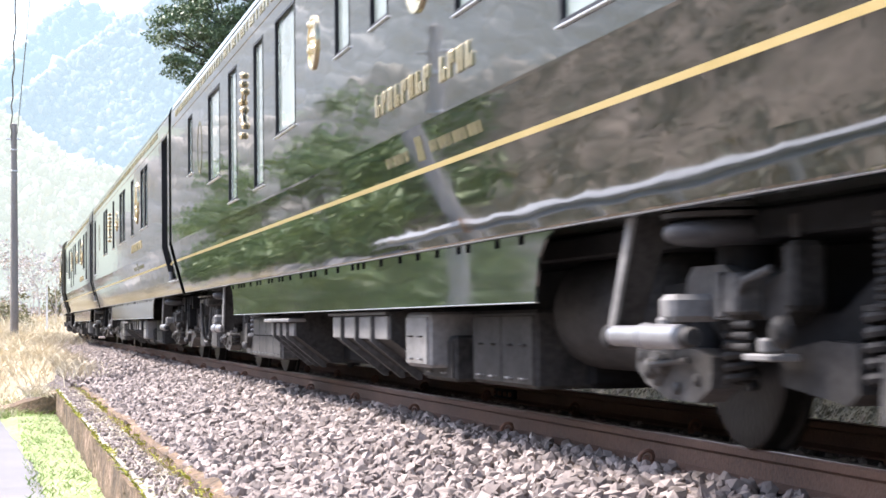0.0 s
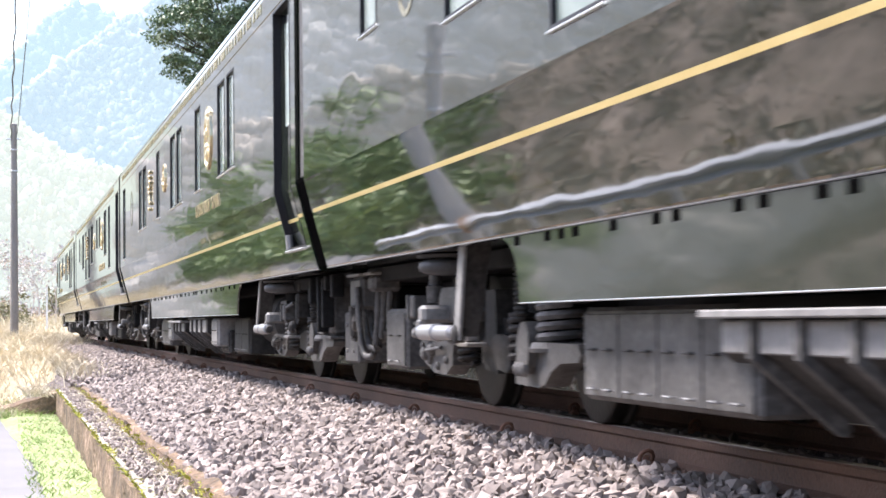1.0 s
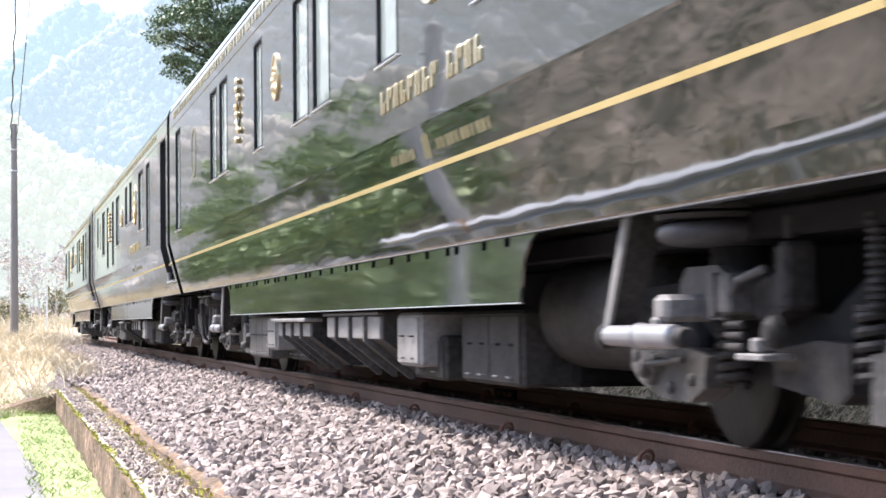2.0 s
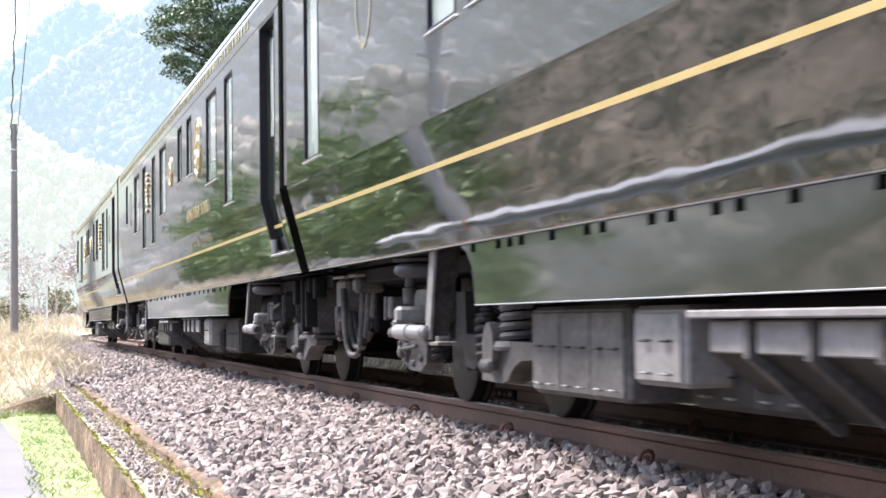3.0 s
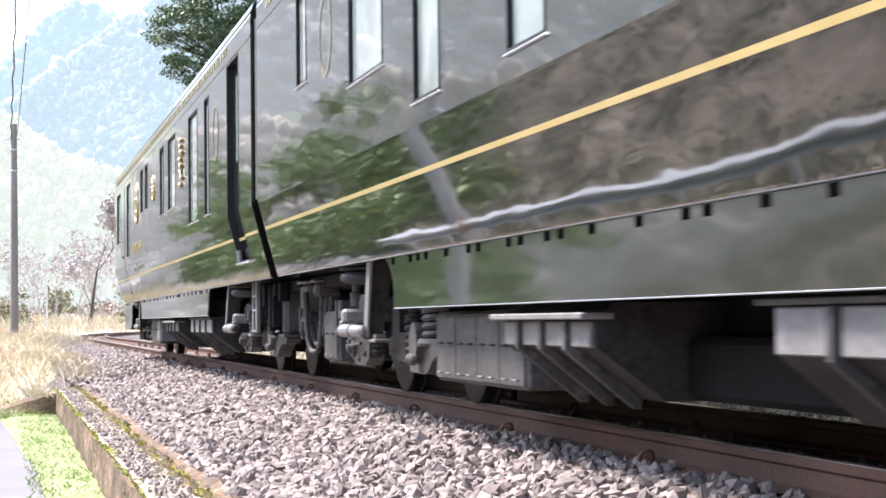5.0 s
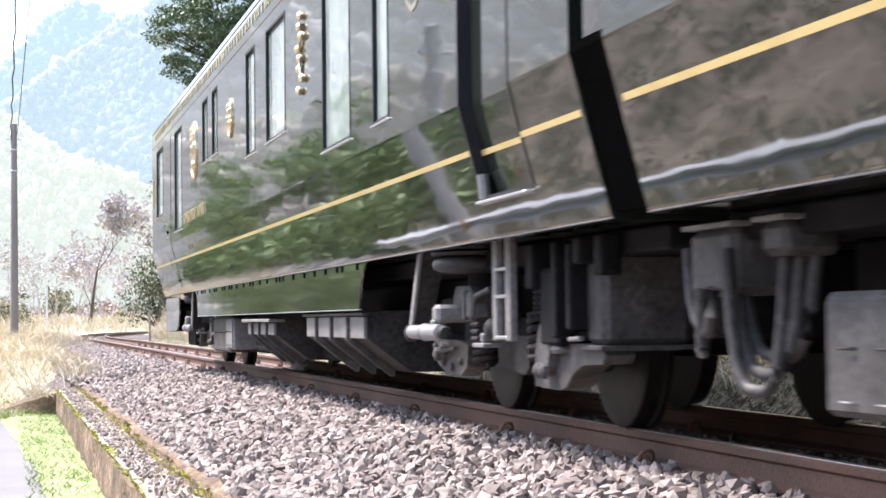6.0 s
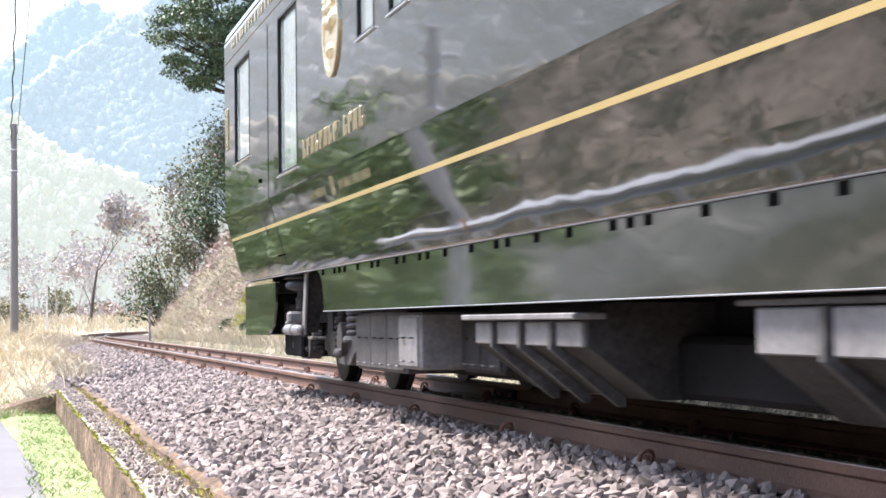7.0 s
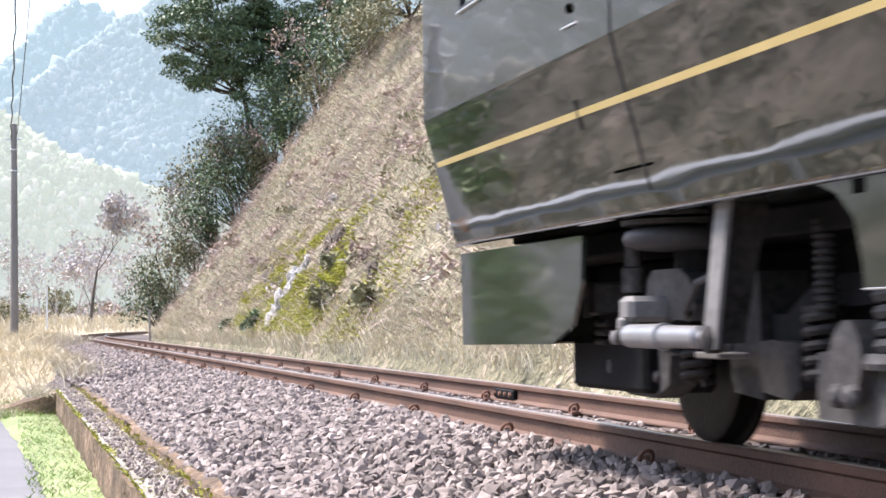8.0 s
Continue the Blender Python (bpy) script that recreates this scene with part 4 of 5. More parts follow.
for k in range(9):
    s = -46.0 - 1.4 * k / 8
    rock(slope_at(s + 0.35 * math.sin(k * 1.9), 1.1 + 0.235 * k), 0.28 + 0.06 * math.sin(k * 2.3), 1.0, k, ROCK, "pale weathered rock breaking out of the slope")
# dark lumps whose colour stands for the shade inside a rock hollow
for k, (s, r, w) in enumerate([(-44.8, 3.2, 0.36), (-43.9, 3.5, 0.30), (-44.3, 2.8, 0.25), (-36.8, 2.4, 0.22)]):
    rock(slope_at(s, r), w, 1.3, 20 + k, HOLLOWROCK, "rock lump painted dark as a shaded hollow of the slope")
for s, r, rad, m, lab in [(-41.6, 2.7, 0.26, SHRUB, "small green fern on the mossy rock"), (-34.6, 1.4, 0.34, SHRUB, "small grey-green shrub at the slope's foot"),
                          (-48.5, 1.0, 0.30, LEAF, "small leafy shrub below the moss"), (-55, 0.9, 0.22, LEAF, "small green shrub near the rails")]:
    p = slope_at(s, r)
    bush((p[0], p[1] - 0.15, p[2] + rad * 0.5), rad, int(-s), m, lab, root=p)


# tangled brush that gives the slope its relief
for seed, n, lo, hi, mat, lab in ((201, 90, 0.25, 0.6, VINE, "mounds of dead brown brush on the slope"), (202, 70, 0.2, 0.45, SHRUB, "low olive brush on the slope"), (203, 22, 0.25, 0.5, TWIG, "pale bare brush on the slope")):
    r = np.random.default_rng(seed)
    spots = slope_spots(n, -88, -14, 2.0, 17)
    b = leaf_cloud([(p[0], p[1] - 0.05, p[2]) for p in spots], list(r.uniform(lo, hi, n)), 330, 0.085, seed, 0.6)
    tagged(part("brush", b, mat), lab, "brush", kind="stuff")

# ---- the train ----
CARS = {"A": (27.7, 7.37, -7.33), "B": (6.4, 7.55, -7.2), "C": (-14.9, 7.55, -7.1), "D": (-36.2, 7.81, -6.62)}
SECTION = [(-1.16, 0.94), (-1.275, 0.94), (-1.293, 0.947), (-1.301, 0.962), (-1.347, 1.13), (-1.4065, 1.355), (-1.4655, 1.585), (-1.470, 1.60), (-1.470, 1.72),
           (-1.47, 2.05), (-1.47, 2.31), (-1.47, 3.01), (-1.47, 3.10), (-1.47, 3.30), (-1.462, 3.36), (-1.44, 3.42), (-1.40, 3.475), (-1.34, 3.53), (-1.25, 3.585), (-1.1, 3.65),
           (-0.8, 3.74), (-0.4, 3.80), (0, 3.82)]
FULL = SECTION + [(-y, z) for y, z in SECTION[-2::-1]]


def side_y(z):
    return float(np.interp(z, [p[1] for p in SECTION[3:]], [p[0] for p in SECTION[3:]]))


def car_body(x0, x1, holes):
    """The shell, with openings (x0, x1, z0, z1) through its near side."""
    xs = sorted({x0, x1, *[h[0] for h in holes], *[h[1] for h in holes]})
    b, n = Build(), len(FULL)
    vs = [(x, y, z) for x in xs for y, z in FULL]
    fs = []
    for i in range(len(xs) - 1):
        for k in range(n):
            k2 = (k + 1) % n
            if k < len(SECTION) - 1:
                zm, xm = (FULL[k][1] + FULL[k2][1]) / 2, (xs[i] + xs[i + 1]) / 2
                if k > 2 and any(h[0] < xm < h[1] and h[2] < zm < h[3] for h in holes):
                    continue
            fs.append((i * n + k, i * n + k2, i * n + n + k2, i * n + n + k))
    fs += [tuple(range(n)), tuple(range((len(xs) - 1) * n, len(xs) * n))]
    b.add(vs, fs)
    return b


def reveal(x0, x1, z0, z1, depth):
    """The four inner faces round an opening."""
    b = Build()
    zs = [z0] + [p[1] for p in SECTION[3:] if z0 + 0.01 < p[1] < z1 - 0.01] + [z1]
    ring = [(x0, z) for z in zs] + [(x1, z) for z in zs[::-1]]
    n = len(ring)
    vs = [(x, side_y(z) - 0.003, z) for x, z in ring] + [(x, side_y(z) + depth, z) for x, z in ring]
    ins = [(x + (0.022 if x == x0 else -0.022), min(max(z, z0 + 0.022), z1 - 0.022)) for x, z in ring]
    vs += [(x, side_y(z) - 0.003, z) for x, z in ins] + [(x, side_y(z) + depth, z) for x, z in ins]
    fs = []
    for k in range(n):
        k2 = (k + 1) % n
        fs += [(k, k2, 2 * n + k2, 2 * n + k), (2 * n + k, 2 * n + k2, 3 * n + k2, 3 * n + k)]
    b.add(vs, fs)
    return b


def sheet(x0, x1, z0, z1, proud, thick=0.012):
    """A thin panel that follows the car's side, proud of it (or set in, if negative)."""
    b = Build()
    zs = [z0] + [p[1] for p in SECTION[3:] if z0 + 0.005 < p[1] < z1 - 0.005] + [z1]
    out = [(side_y(z) - proud, z) for z in zs] + [(side_y(z) - proud + thick, z) for z in zs[::-1]]
    return b.along(out, x0, x1)


def letters(x0, x1, z0, z1, count, proud=0.012):
    """Raised lettering, given as plain upright bars of its size."""
    b, w = Build(), (x1 - x0) / count
    r = random.Random(5)
    for k in range(count):
        xa, y = x0 + k * w, side_y((z0 + z1) / 2)
        wd = w * r.uniform(0.14, 0.24)
        b.box(xa, xa + wd, y - proud, y - 0.001, z0, z1, 0.003)
        if k % 3 == 0:
            b.box(xa + w * 0.5, xa + w * 0.5 + wd * 0.8, y - proud, y - 0.001, z0, z1, 0.003)
    return b


def letter(x0, w, z0, z1, k):
    """One raised letter, given as two plain bars of its size."""
    b, y, zm = Build(), side_y((z0 + z1) / 2), (z0 + z1) / 2
    b.box(x0, x0 + w * 0.2, y - 0.012, y - 0.001, z0, z1, 0.003)
    lo, hi = ((z0, zm), (zm, z1), (z0, z1))[k * 7 % 3]
    b.box(x0 + w * 0.44, x0 + w * 0.58, y - 0.012, y - 0.001, lo, hi, 0.003)
    return b


def oval(cx, z0, z1, half, proud, ring=False):
    """An oval badge on the side; ring: its outline only."""
    b, cz, hz, n = Build(), (z0 + z1) / 2, (z1 - z0) / 2, 28
    y = side_y(cz)
    if ring:
        vs, fs = [], []
        for k in range(n):
            a = 2 * math.pi * k / n
            for q, yy in ((1.0, y - proud), (0.86, y - proud), (0.86, y - 0.001), (1.0, y - 0.001)):
                vs.append((cx + half * q * math.cos(a), yy, cz + hz * (1 - (1 - q) * half / hz) * math.sin(a)))
        for k in range(n):
            for j in range(4):
                fs.append((k * 4 + j, k * 4 + (j + 1) % 4, ((k + 1) % n) * 4 + (j + 1) % 4, ((k + 1) % n) * 4 + j))
        b.add(vs, fs)
    else:
        b.prism([(cx + half * math.cos(2 * math.pi * k / n), cz + hz * math.sin(2 * math.pi * k / n)) for k in range(n)], y - proud, y - 0.001)
    return b


def badge(car, cx, z0, z1, half, big):
    plate = part("badge", oval(cx, z0, z1, half, 0.010), GOLD, car, "polished oval brass badge")
    part("badge_rim", oval(cx, z0 - 0.012, z1 + 0.012, half + 0.012, 0.018, True), GOLD, plate)
    cz, hz = (z0 + z1) / 2, (z1 - z0) / 2
    r = random.Random(int(abs(cx) * 100))
    for k in range(11 if big else 6):
        px, pz = cx + half * 0.6 * r.uniform(-1, 1), cz + hz * r.uniform(-0.75, 0.75)
        part("boss", Build().lathe((px, -1.478, pz), (0, -1, 0), [(0, half * r.uniform(0.16, 0.36)), (0.02, half * 0.16), (0.03, 0.008)], 9), GOLD, plate)


def ornament(car, cx, z0, z1):
    """A rising tendril of small leaves and balls."""
    b, n = Build(), 7
    pts = [(cx + 0.05 * math.sin(k * 1.4), -1.485, z0 + (z1 - z0) * k / n) for k in range(n + 1)]
    b.tube(pts[1:-2], 0.011, 6)
    orn = part("ornament", b, GOLD, car, "small brass tendril ornament")
    for k, p in enumerate(pts):
        part("bud", Build().lathe((p[0] + (0.045 if k % 2 else -0.045), -1.471, p[2]), (0, -1, 0), [(0, 0.028), (0.022, 0.035), (0.04, 0.018)], 9), GOLD, orn)


def window(car, x0, z0, w, z1=3.01, depth=0.035, dark=False):
    x1 = x0 + w
    fr = part("window", reveal(x0, x1, z0, z1, depth), RUBBER, car, "tall narrow window with a pane painted pale for its brightness")
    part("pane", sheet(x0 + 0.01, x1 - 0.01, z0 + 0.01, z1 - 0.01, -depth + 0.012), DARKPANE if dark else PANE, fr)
    b = Build().box(x0 - 0.02, x1 + 0.03, side_y(z0) - 0.016, side_y(z0) + 0.004, z0 - 0.010, z0 + 0.001, 0.003)
    part("window_sill", b, STEEL, fr, "bright metal drip sill")


def wheelset(bogie, x):
    b = Build()
    for sg in (-1, 1):
        # outer face towards the side, flange inside
        b.lathe((0, sg * 0.625, 0), (0, -sg, 0), [(0, 0.335), (0.0, 0.405), (0.006, 0.425), (0.09, 0.431), (0.098, 0.458), (0.122, 0.455), (0.125, 0.36)], 40)
        b.lathe((0, sg * 0.66, 0), (0, -sg, 0), [(0, 0.085), (0.03, 0.10), (0.07, 0.13), (0.10, 0.24), (0.085, 0.34)], 28)
    b.tube([(0, -0.62, 0), (0, 0.62, 0)], 0.075, 14)
    ws = part("wheelset", b, WHEELM, bogie, "dark steel wheels on their axle", 35)
    ws.location = (x, 0, 0.43)
    return ws


def spring(b, x, y, z0, z1, r, turns=5, wire=0.017):
    n = turns * 10
    b.tube([(x + r * math.cos(2 * math.pi * k / 10), y + r * math.sin(2 * math.pi * k / 10), z0 + (z1 - z0) * k / n) for k in range(n + 1)], wire, 6)


WHEELS = []


def plates(xc, dx, y0, y1, outline):
    """An outline of (x, z) measured from the bogie's middle, drawn out across from y0 to y1."""
    return Build().prism([(xc + dx + x, z) for x, z in outline], y0, y1)


def bogie(car, xc, sg):
    """sg: +1 where the car's middle lies towards +x of this bogie."""
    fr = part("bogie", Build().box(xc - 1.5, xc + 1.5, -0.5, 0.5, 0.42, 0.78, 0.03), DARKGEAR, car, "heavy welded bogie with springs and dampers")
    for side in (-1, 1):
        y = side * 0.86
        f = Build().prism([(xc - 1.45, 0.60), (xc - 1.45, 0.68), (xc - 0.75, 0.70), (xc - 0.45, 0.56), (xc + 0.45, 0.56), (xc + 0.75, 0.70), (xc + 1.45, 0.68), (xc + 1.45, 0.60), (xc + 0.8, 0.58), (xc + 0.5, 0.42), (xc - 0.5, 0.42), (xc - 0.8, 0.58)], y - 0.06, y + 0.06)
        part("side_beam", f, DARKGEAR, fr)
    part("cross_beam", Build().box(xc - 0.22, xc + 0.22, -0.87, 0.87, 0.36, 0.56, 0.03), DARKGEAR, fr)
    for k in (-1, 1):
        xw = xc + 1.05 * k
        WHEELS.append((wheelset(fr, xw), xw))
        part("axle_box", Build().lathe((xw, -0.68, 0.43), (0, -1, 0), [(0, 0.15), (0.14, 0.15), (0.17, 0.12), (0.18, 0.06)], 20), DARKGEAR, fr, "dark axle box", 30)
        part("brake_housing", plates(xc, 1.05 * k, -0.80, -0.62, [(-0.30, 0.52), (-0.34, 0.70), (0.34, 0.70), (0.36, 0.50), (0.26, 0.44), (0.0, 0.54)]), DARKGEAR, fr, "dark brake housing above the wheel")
    # arm that carries the first axle, with its pivot, rod and bolts
    a = plates(xc, 0, -1.02, -0.90, [(-1.27, 0.43), (-1.28, 0.34), (-1.16, 0.28), (-0.92, 0.225), (-0.62, 0.22), (-0.46, 0.28), (-0.44, 0.40), (-0.62, 0.43)])
    a.lathe((xc - 1.02, -1.02, 0.345), (0, -1, 0), [(0, 0.075), (0.02, 0.07), (0.025, 0.045), (0.055, 0.04), (0.065, 0.02)], 14)
    a.lathe((xc - 0.94, -1.02, 0.365), (0, -1, 0), [(0, 0.045), (0.03, 0.04), (0.045, 0.02)], 10)
    a.tube([(xc - 1.02, -1.06, 0.36), (xc - 0.62, -1.05, 0.385)], 0.013, 8)
    for dx, z in ((-1.20, 0.39), (-0.80, 0.27), (-0.58, 0.31)):
        a.lathe((xc + dx, -1.02, z), (0, -1, 0), [(0, 0.026), (0.016, 0.024), (0.024, 0.010)], 8)
    part("axle_arm", a, GEAR, fr, "grey cast axle arm with a pivot boss", 25)
    # second arm, arched over its wheel
    a = plates(xc, 0, -1.02, -0.88, [(0.90, 0.43), (0.90, 0.215), (1.30, 0.205), (1.42, 0.225), (1.52, 0.29), (1.68, 0.335), (1.96, 0.345), (2.0, 0.385), (1.96, 0.43), (1.38, 0.435), (1.20, 0.46)])
    a.lathe((xc + 1.36, -0.90, 0.385), (0, 0, 1), [(0, 0.17), (0.02, 0.175), (0.05, 0.16)], 18)
    part("axle_arm", a, GEAR, fr, "grey cast axle arm arched over the wheel", 25)
    o = plates(xc, 1.20, -1.07, -0.96, [(0.11 * math.cos(q) + 0.012 * math.sin(q), 0.405 + 0.135 * math.sin(q)) for q in np.linspace(0, 2 * math.pi, 20, endpoint=False)])
    for dx in (-0.035, 0.055):
        o.lathe((xc + 1.21 + dx, -1.07, 0.30), (0, -1, 0), [(0, 0.042), (0.025, 0.038), (0.04, 0.016)], 10)
    part("link_casting", o, GEAR, fr, "grey oval link with two bolt heads", 25)
    for dx, y, z0, z1, r, turns, wire in ((0.86, -0.97, 0.32, 0.56, 0.06, 5, 0.018), (-0.33, -0.95, 0.29, 0.50, 0.055, 5, 0.016), (1.38, -0.90, 0.42, 0.63, 0.125, 4, 0.024)):
        s = Build()
        spring(s, xc + dx, y, z0, z1, r, turns, wire)
        s.lathe((xc + dx, y, z1 - 0.005), (0, 0, 1), [(0, r * 0.9), (0.012, r * 1.2), (0.03, r * 1.2), (0.035, r * 0.6)], 16)
        part("coil_spring", s, MIDGEAR if r < 0.1 else GEAR, fr, "grey coil spring", 40)
    part("spring_seat", Build().lathe((xc + 1.38, -0.88, 0.66), (0, 0, 1), [(0, 0.15), (0.02, 0.16), (0.10, 0.12), (0.24, 0.12)], 20), MIDGEAR, fr, "dark grey spring seat", 40)
    h = Build()
    h.lathe((xc + 0.92, -0.99, 0.57), (0, 0, 1), [(0.026 * k + d, r) for k in range(12) for d, r in ((0, 0.030), (0.008, 0.042), (0.018, 0.042))], 12)
    part("ribbed_hose", h, MIDGEAR, fr, "ribbed dark hose hanging beside the frame", 50)
    # bolster end, frame end and guard plates
    c = plates(xc, 0, -1.07, -0.86, [(-0.60, 0.55), (-0.56, 0.70), (-0.50, 0.745), (-0.20, 0.745), (-0.10, 0.70), (-0.04, 0.60), (-0.06, 0.54)])
    c.tube([(xc - 0.16, -1.05, 0.55), (xc - 0.06, -1.10, 0.58), (xc + 0.06, -1.10, 0.68), (xc + 0.20, -1.06, 0.72)], 0.016, 8)
    part("bolster_casting", c, GEAR, fr, "grey rounded bolster end", 25)
    part("frame_end", plates(xc, 0, -0.99, -0.72, [(0.10, 0.43), (0.12, 0.31), (0.62, 0.26), (0.70, 0.30), (0.70, 0.46), (0.45, 0.47)]), MIDGEAR, fr, "dark grey end of the bogie frame")
    t = Build().box(xc + 0.12, xc + 0.34, -1.14, -1.02, 0.40, 0.425, 0.006)
    t.box(xc + 0.20, xc + 0.26, -1.12, -1.04, 0.425, 0.48, 0.01)
    part("step_bracket", t, PALEGEAR, fr, "pale grey angle bracket")
    bx = -0.47 if sg > 0 else -0.46
    p = Build().box(xc + bx, xc + bx + 0.14, -1.23, -1.02, 0.535, 0.640, 0.022)
    p.box(xc + bx, xc + bx + 0.07, -1.24, -1.16, 0.475, 0.56, 0.015)
    p.lathe((xc + bx + 0.02, -1.24, 0.475), (0, -1, 0), [(0, 0.03), (0.02, 0.028), (0.028, 0.012)], 8)
    part("bracket", p, PALEGEAR, fr, "pale grey bent bracket holding the damper", 25)
    vx, vz0, vz1 = (-1.20, 0.565, 0.71) if sg > 0 else (-0.12, 0.56, 0.71)
    q = Build().box(xc + vx, xc + vx + 0.14, -1.12, -0.93, vz0, vz1, 0.012)
    q.box(xc + vx - 0.008, xc + vx + 0.03, -1.135, -1.10, vz0 - 0.01, vz1 + 0.005, 0.006)
    part("valve_box", q, GEAR, fr, "grey valve box")
    for j in range(3):
        part("pipe_joint", Build().tube([(xc + vx + 0.06, -1.09, vz0 - 0.035 - 0.04 * j), (xc + vx + 0.20, -1.09, vz0 - 0.035 - 0.04 * j)], 0.015, 8), MIDGEAR, fr, "", 50)
    if sg < 0:
        v = Build().box(xc + 0.28, xc + 0.37, -1.06, -0.93, 0.57, 0.81, 0.02)
        v.tube([(xc + 0.33, -1.02, 0.82), (xc + 0.33, -1.02, 0.90)], 0.022, 8)
        v.lathe((xc + 0.35, -1.08, 0.50), (0, -1, 0), [(0, 0.06), (0.03, 0.055), (0.05, 0.03)], 12)
        part("levelling_valve", v, MIDGEAR, fr, "grey upright valve body", 30)
        n = Build().prism([(xc + 0.02, 0.56), (xc + 0.0, 0.66), (xc + 0.28, 0.72), (xc + 0.28, 0.58), (xc + 0.14, 0.52)], -1.02, -0.90)
        part("valve_arm", n, MIDGEAR, fr)
        can = Build().box(xc + 1.76, xc + 2.0, -1.03, -0.60, 0.425, 0.86, 0.035)
        cb = part("sand_box", can, GEAR, fr, "grey rounded box beyond the second axle", 25)
        part("box_rim", Build().box(xc + 1.74, xc + 2.02, -1.05, -0.58, 0.405, 0.43, 0.008), GEAR, cb)
        part("box_handle", Build().tube([(xc + 1.60, -1.06, 0.455), (xc + 1.78, -1.06, 0.46)], 0.012, 8), PALEGEAR, cb, "", 50)
    else:
        part("guard_plate", plates(xc, 0, -0.96, -0.76, [(0.10, 0.72), (0.06, 0.27), (0.34, 0.25), (0.30, 0.72)]), MIDGEAR, fr, "dark grey upright guard plate behind the wheel")
        part("vertical_damper", Build().lathe((xc - 0.80, -1.04, 0.66), (0, 0, 1), [(0, 0.05), (0.10, 0.055), (0.11, 0.038), (0.24, 0.036)], 14), GEAR, fr, "", 40)
    # yaw damper, its strut from the car floor and the air spring
    x0, length = (xc - 0.30, 0.80) if sg > 0 else (xc - 0.18, 0.80)
    d = Build().lathe((x0, -1.24, 0.482), (sg, 0, 0), [(0, 0.03), (0.01, 0.046), (0.36, 0.048), (0.365, 0.053), (0.385, 0.053), (0.39, 0.043), (length - 0.07, 0.041), (length - 0.05, 0.02), (length + 0.02, 0.02)], 20)
    part("damper", d, SILVER, fr, "silver-painted horizontal damper cylinder", 40)
    part("damper_eye", Build().lathe((x0 - sg * 0.10, -1.24, 0.482), (sg, 0, 0), [(0, 0.03), (0.02, 0.038), (0.07, 0.038), (0.10, 0.025)], 14), MIDGEAR, fr, "", 40)
    xs = xc + (0.51 if sg > 0 else -1.0)
    lean, half = (0.14, 0.06) if sg > 0 else (0.28, 0.036)

    def slab(x0, x1, outline):
        """Outline in y and z, drawn out in x, its top shifted by the lean."""
        bb, n = Build(), len(outline)
        bb.add([(x + lean * (z - 0.45) / 0.49, y, z) for x in (x0, x1) for y, z in outline],
               [tuple(range(n)), tuple(range(2 * n - 1, n - 1, -1))] + [(k, n + k, n + (k + 1) % n, (k + 1) % n) for k in range(n)])
        return bb

    # lit edge and shaded face of the strut are told apart by colour
    pl = part("strut", slab(xs - 0.02, xs + 0.02, [(-1.225, 0.94), (-1.225, 0.46), (-1.12, 0.46), (-1.08, 0.94)]), MIDGEAR, fr, "strut plate hanging from the floor, painted dark for shade")
    part("strut_flange", slab(xs - half, xs + half, [(-1.243, 0.94), (-1.243, 0.44), (-1.226, 0.44), (-1.226, 0.94)]), PALEGEAR, pl, "edge of the strut painted pale as its lit face")
    part("strut_bolt", Build().lathe((xs, -1.20, 0.475), (0, -1, 0), [(0, 0.05), (0.05, 0.05), (0.065, 0.03)], 12), MIDGEAR, pl, "", 40)
    ax, ay = xc - 0.26, -1.01
    g = Build().lathe((ax, ay, 0.815), (0, 0, 1), [(0, 0.14), (0.008, 0.21), (0.025, 0.245), (0.05, 0.255), (0.075, 0.245), (0.092, 0.21), (0.098, 0.17)], 32)
    part("air_spring", g, BAG, fr, "grey rubber air spring bellows", 60)
    part("spring_cap", Build().lathe((ax, ay, 0.912), (0, 0, 1), [(0, 0.20), (0.004, 0.255), (0.022, 0.262), (0.026, 0.20)], 28), MIDGEAR, fr, "", 40)
    part("spring_seat", Build().tube([(ax, -0.95, 0.56), (ax, -0.95, 0.82)], 0.11, 14), DARKGEAR, fr, "", 40)
    return fr


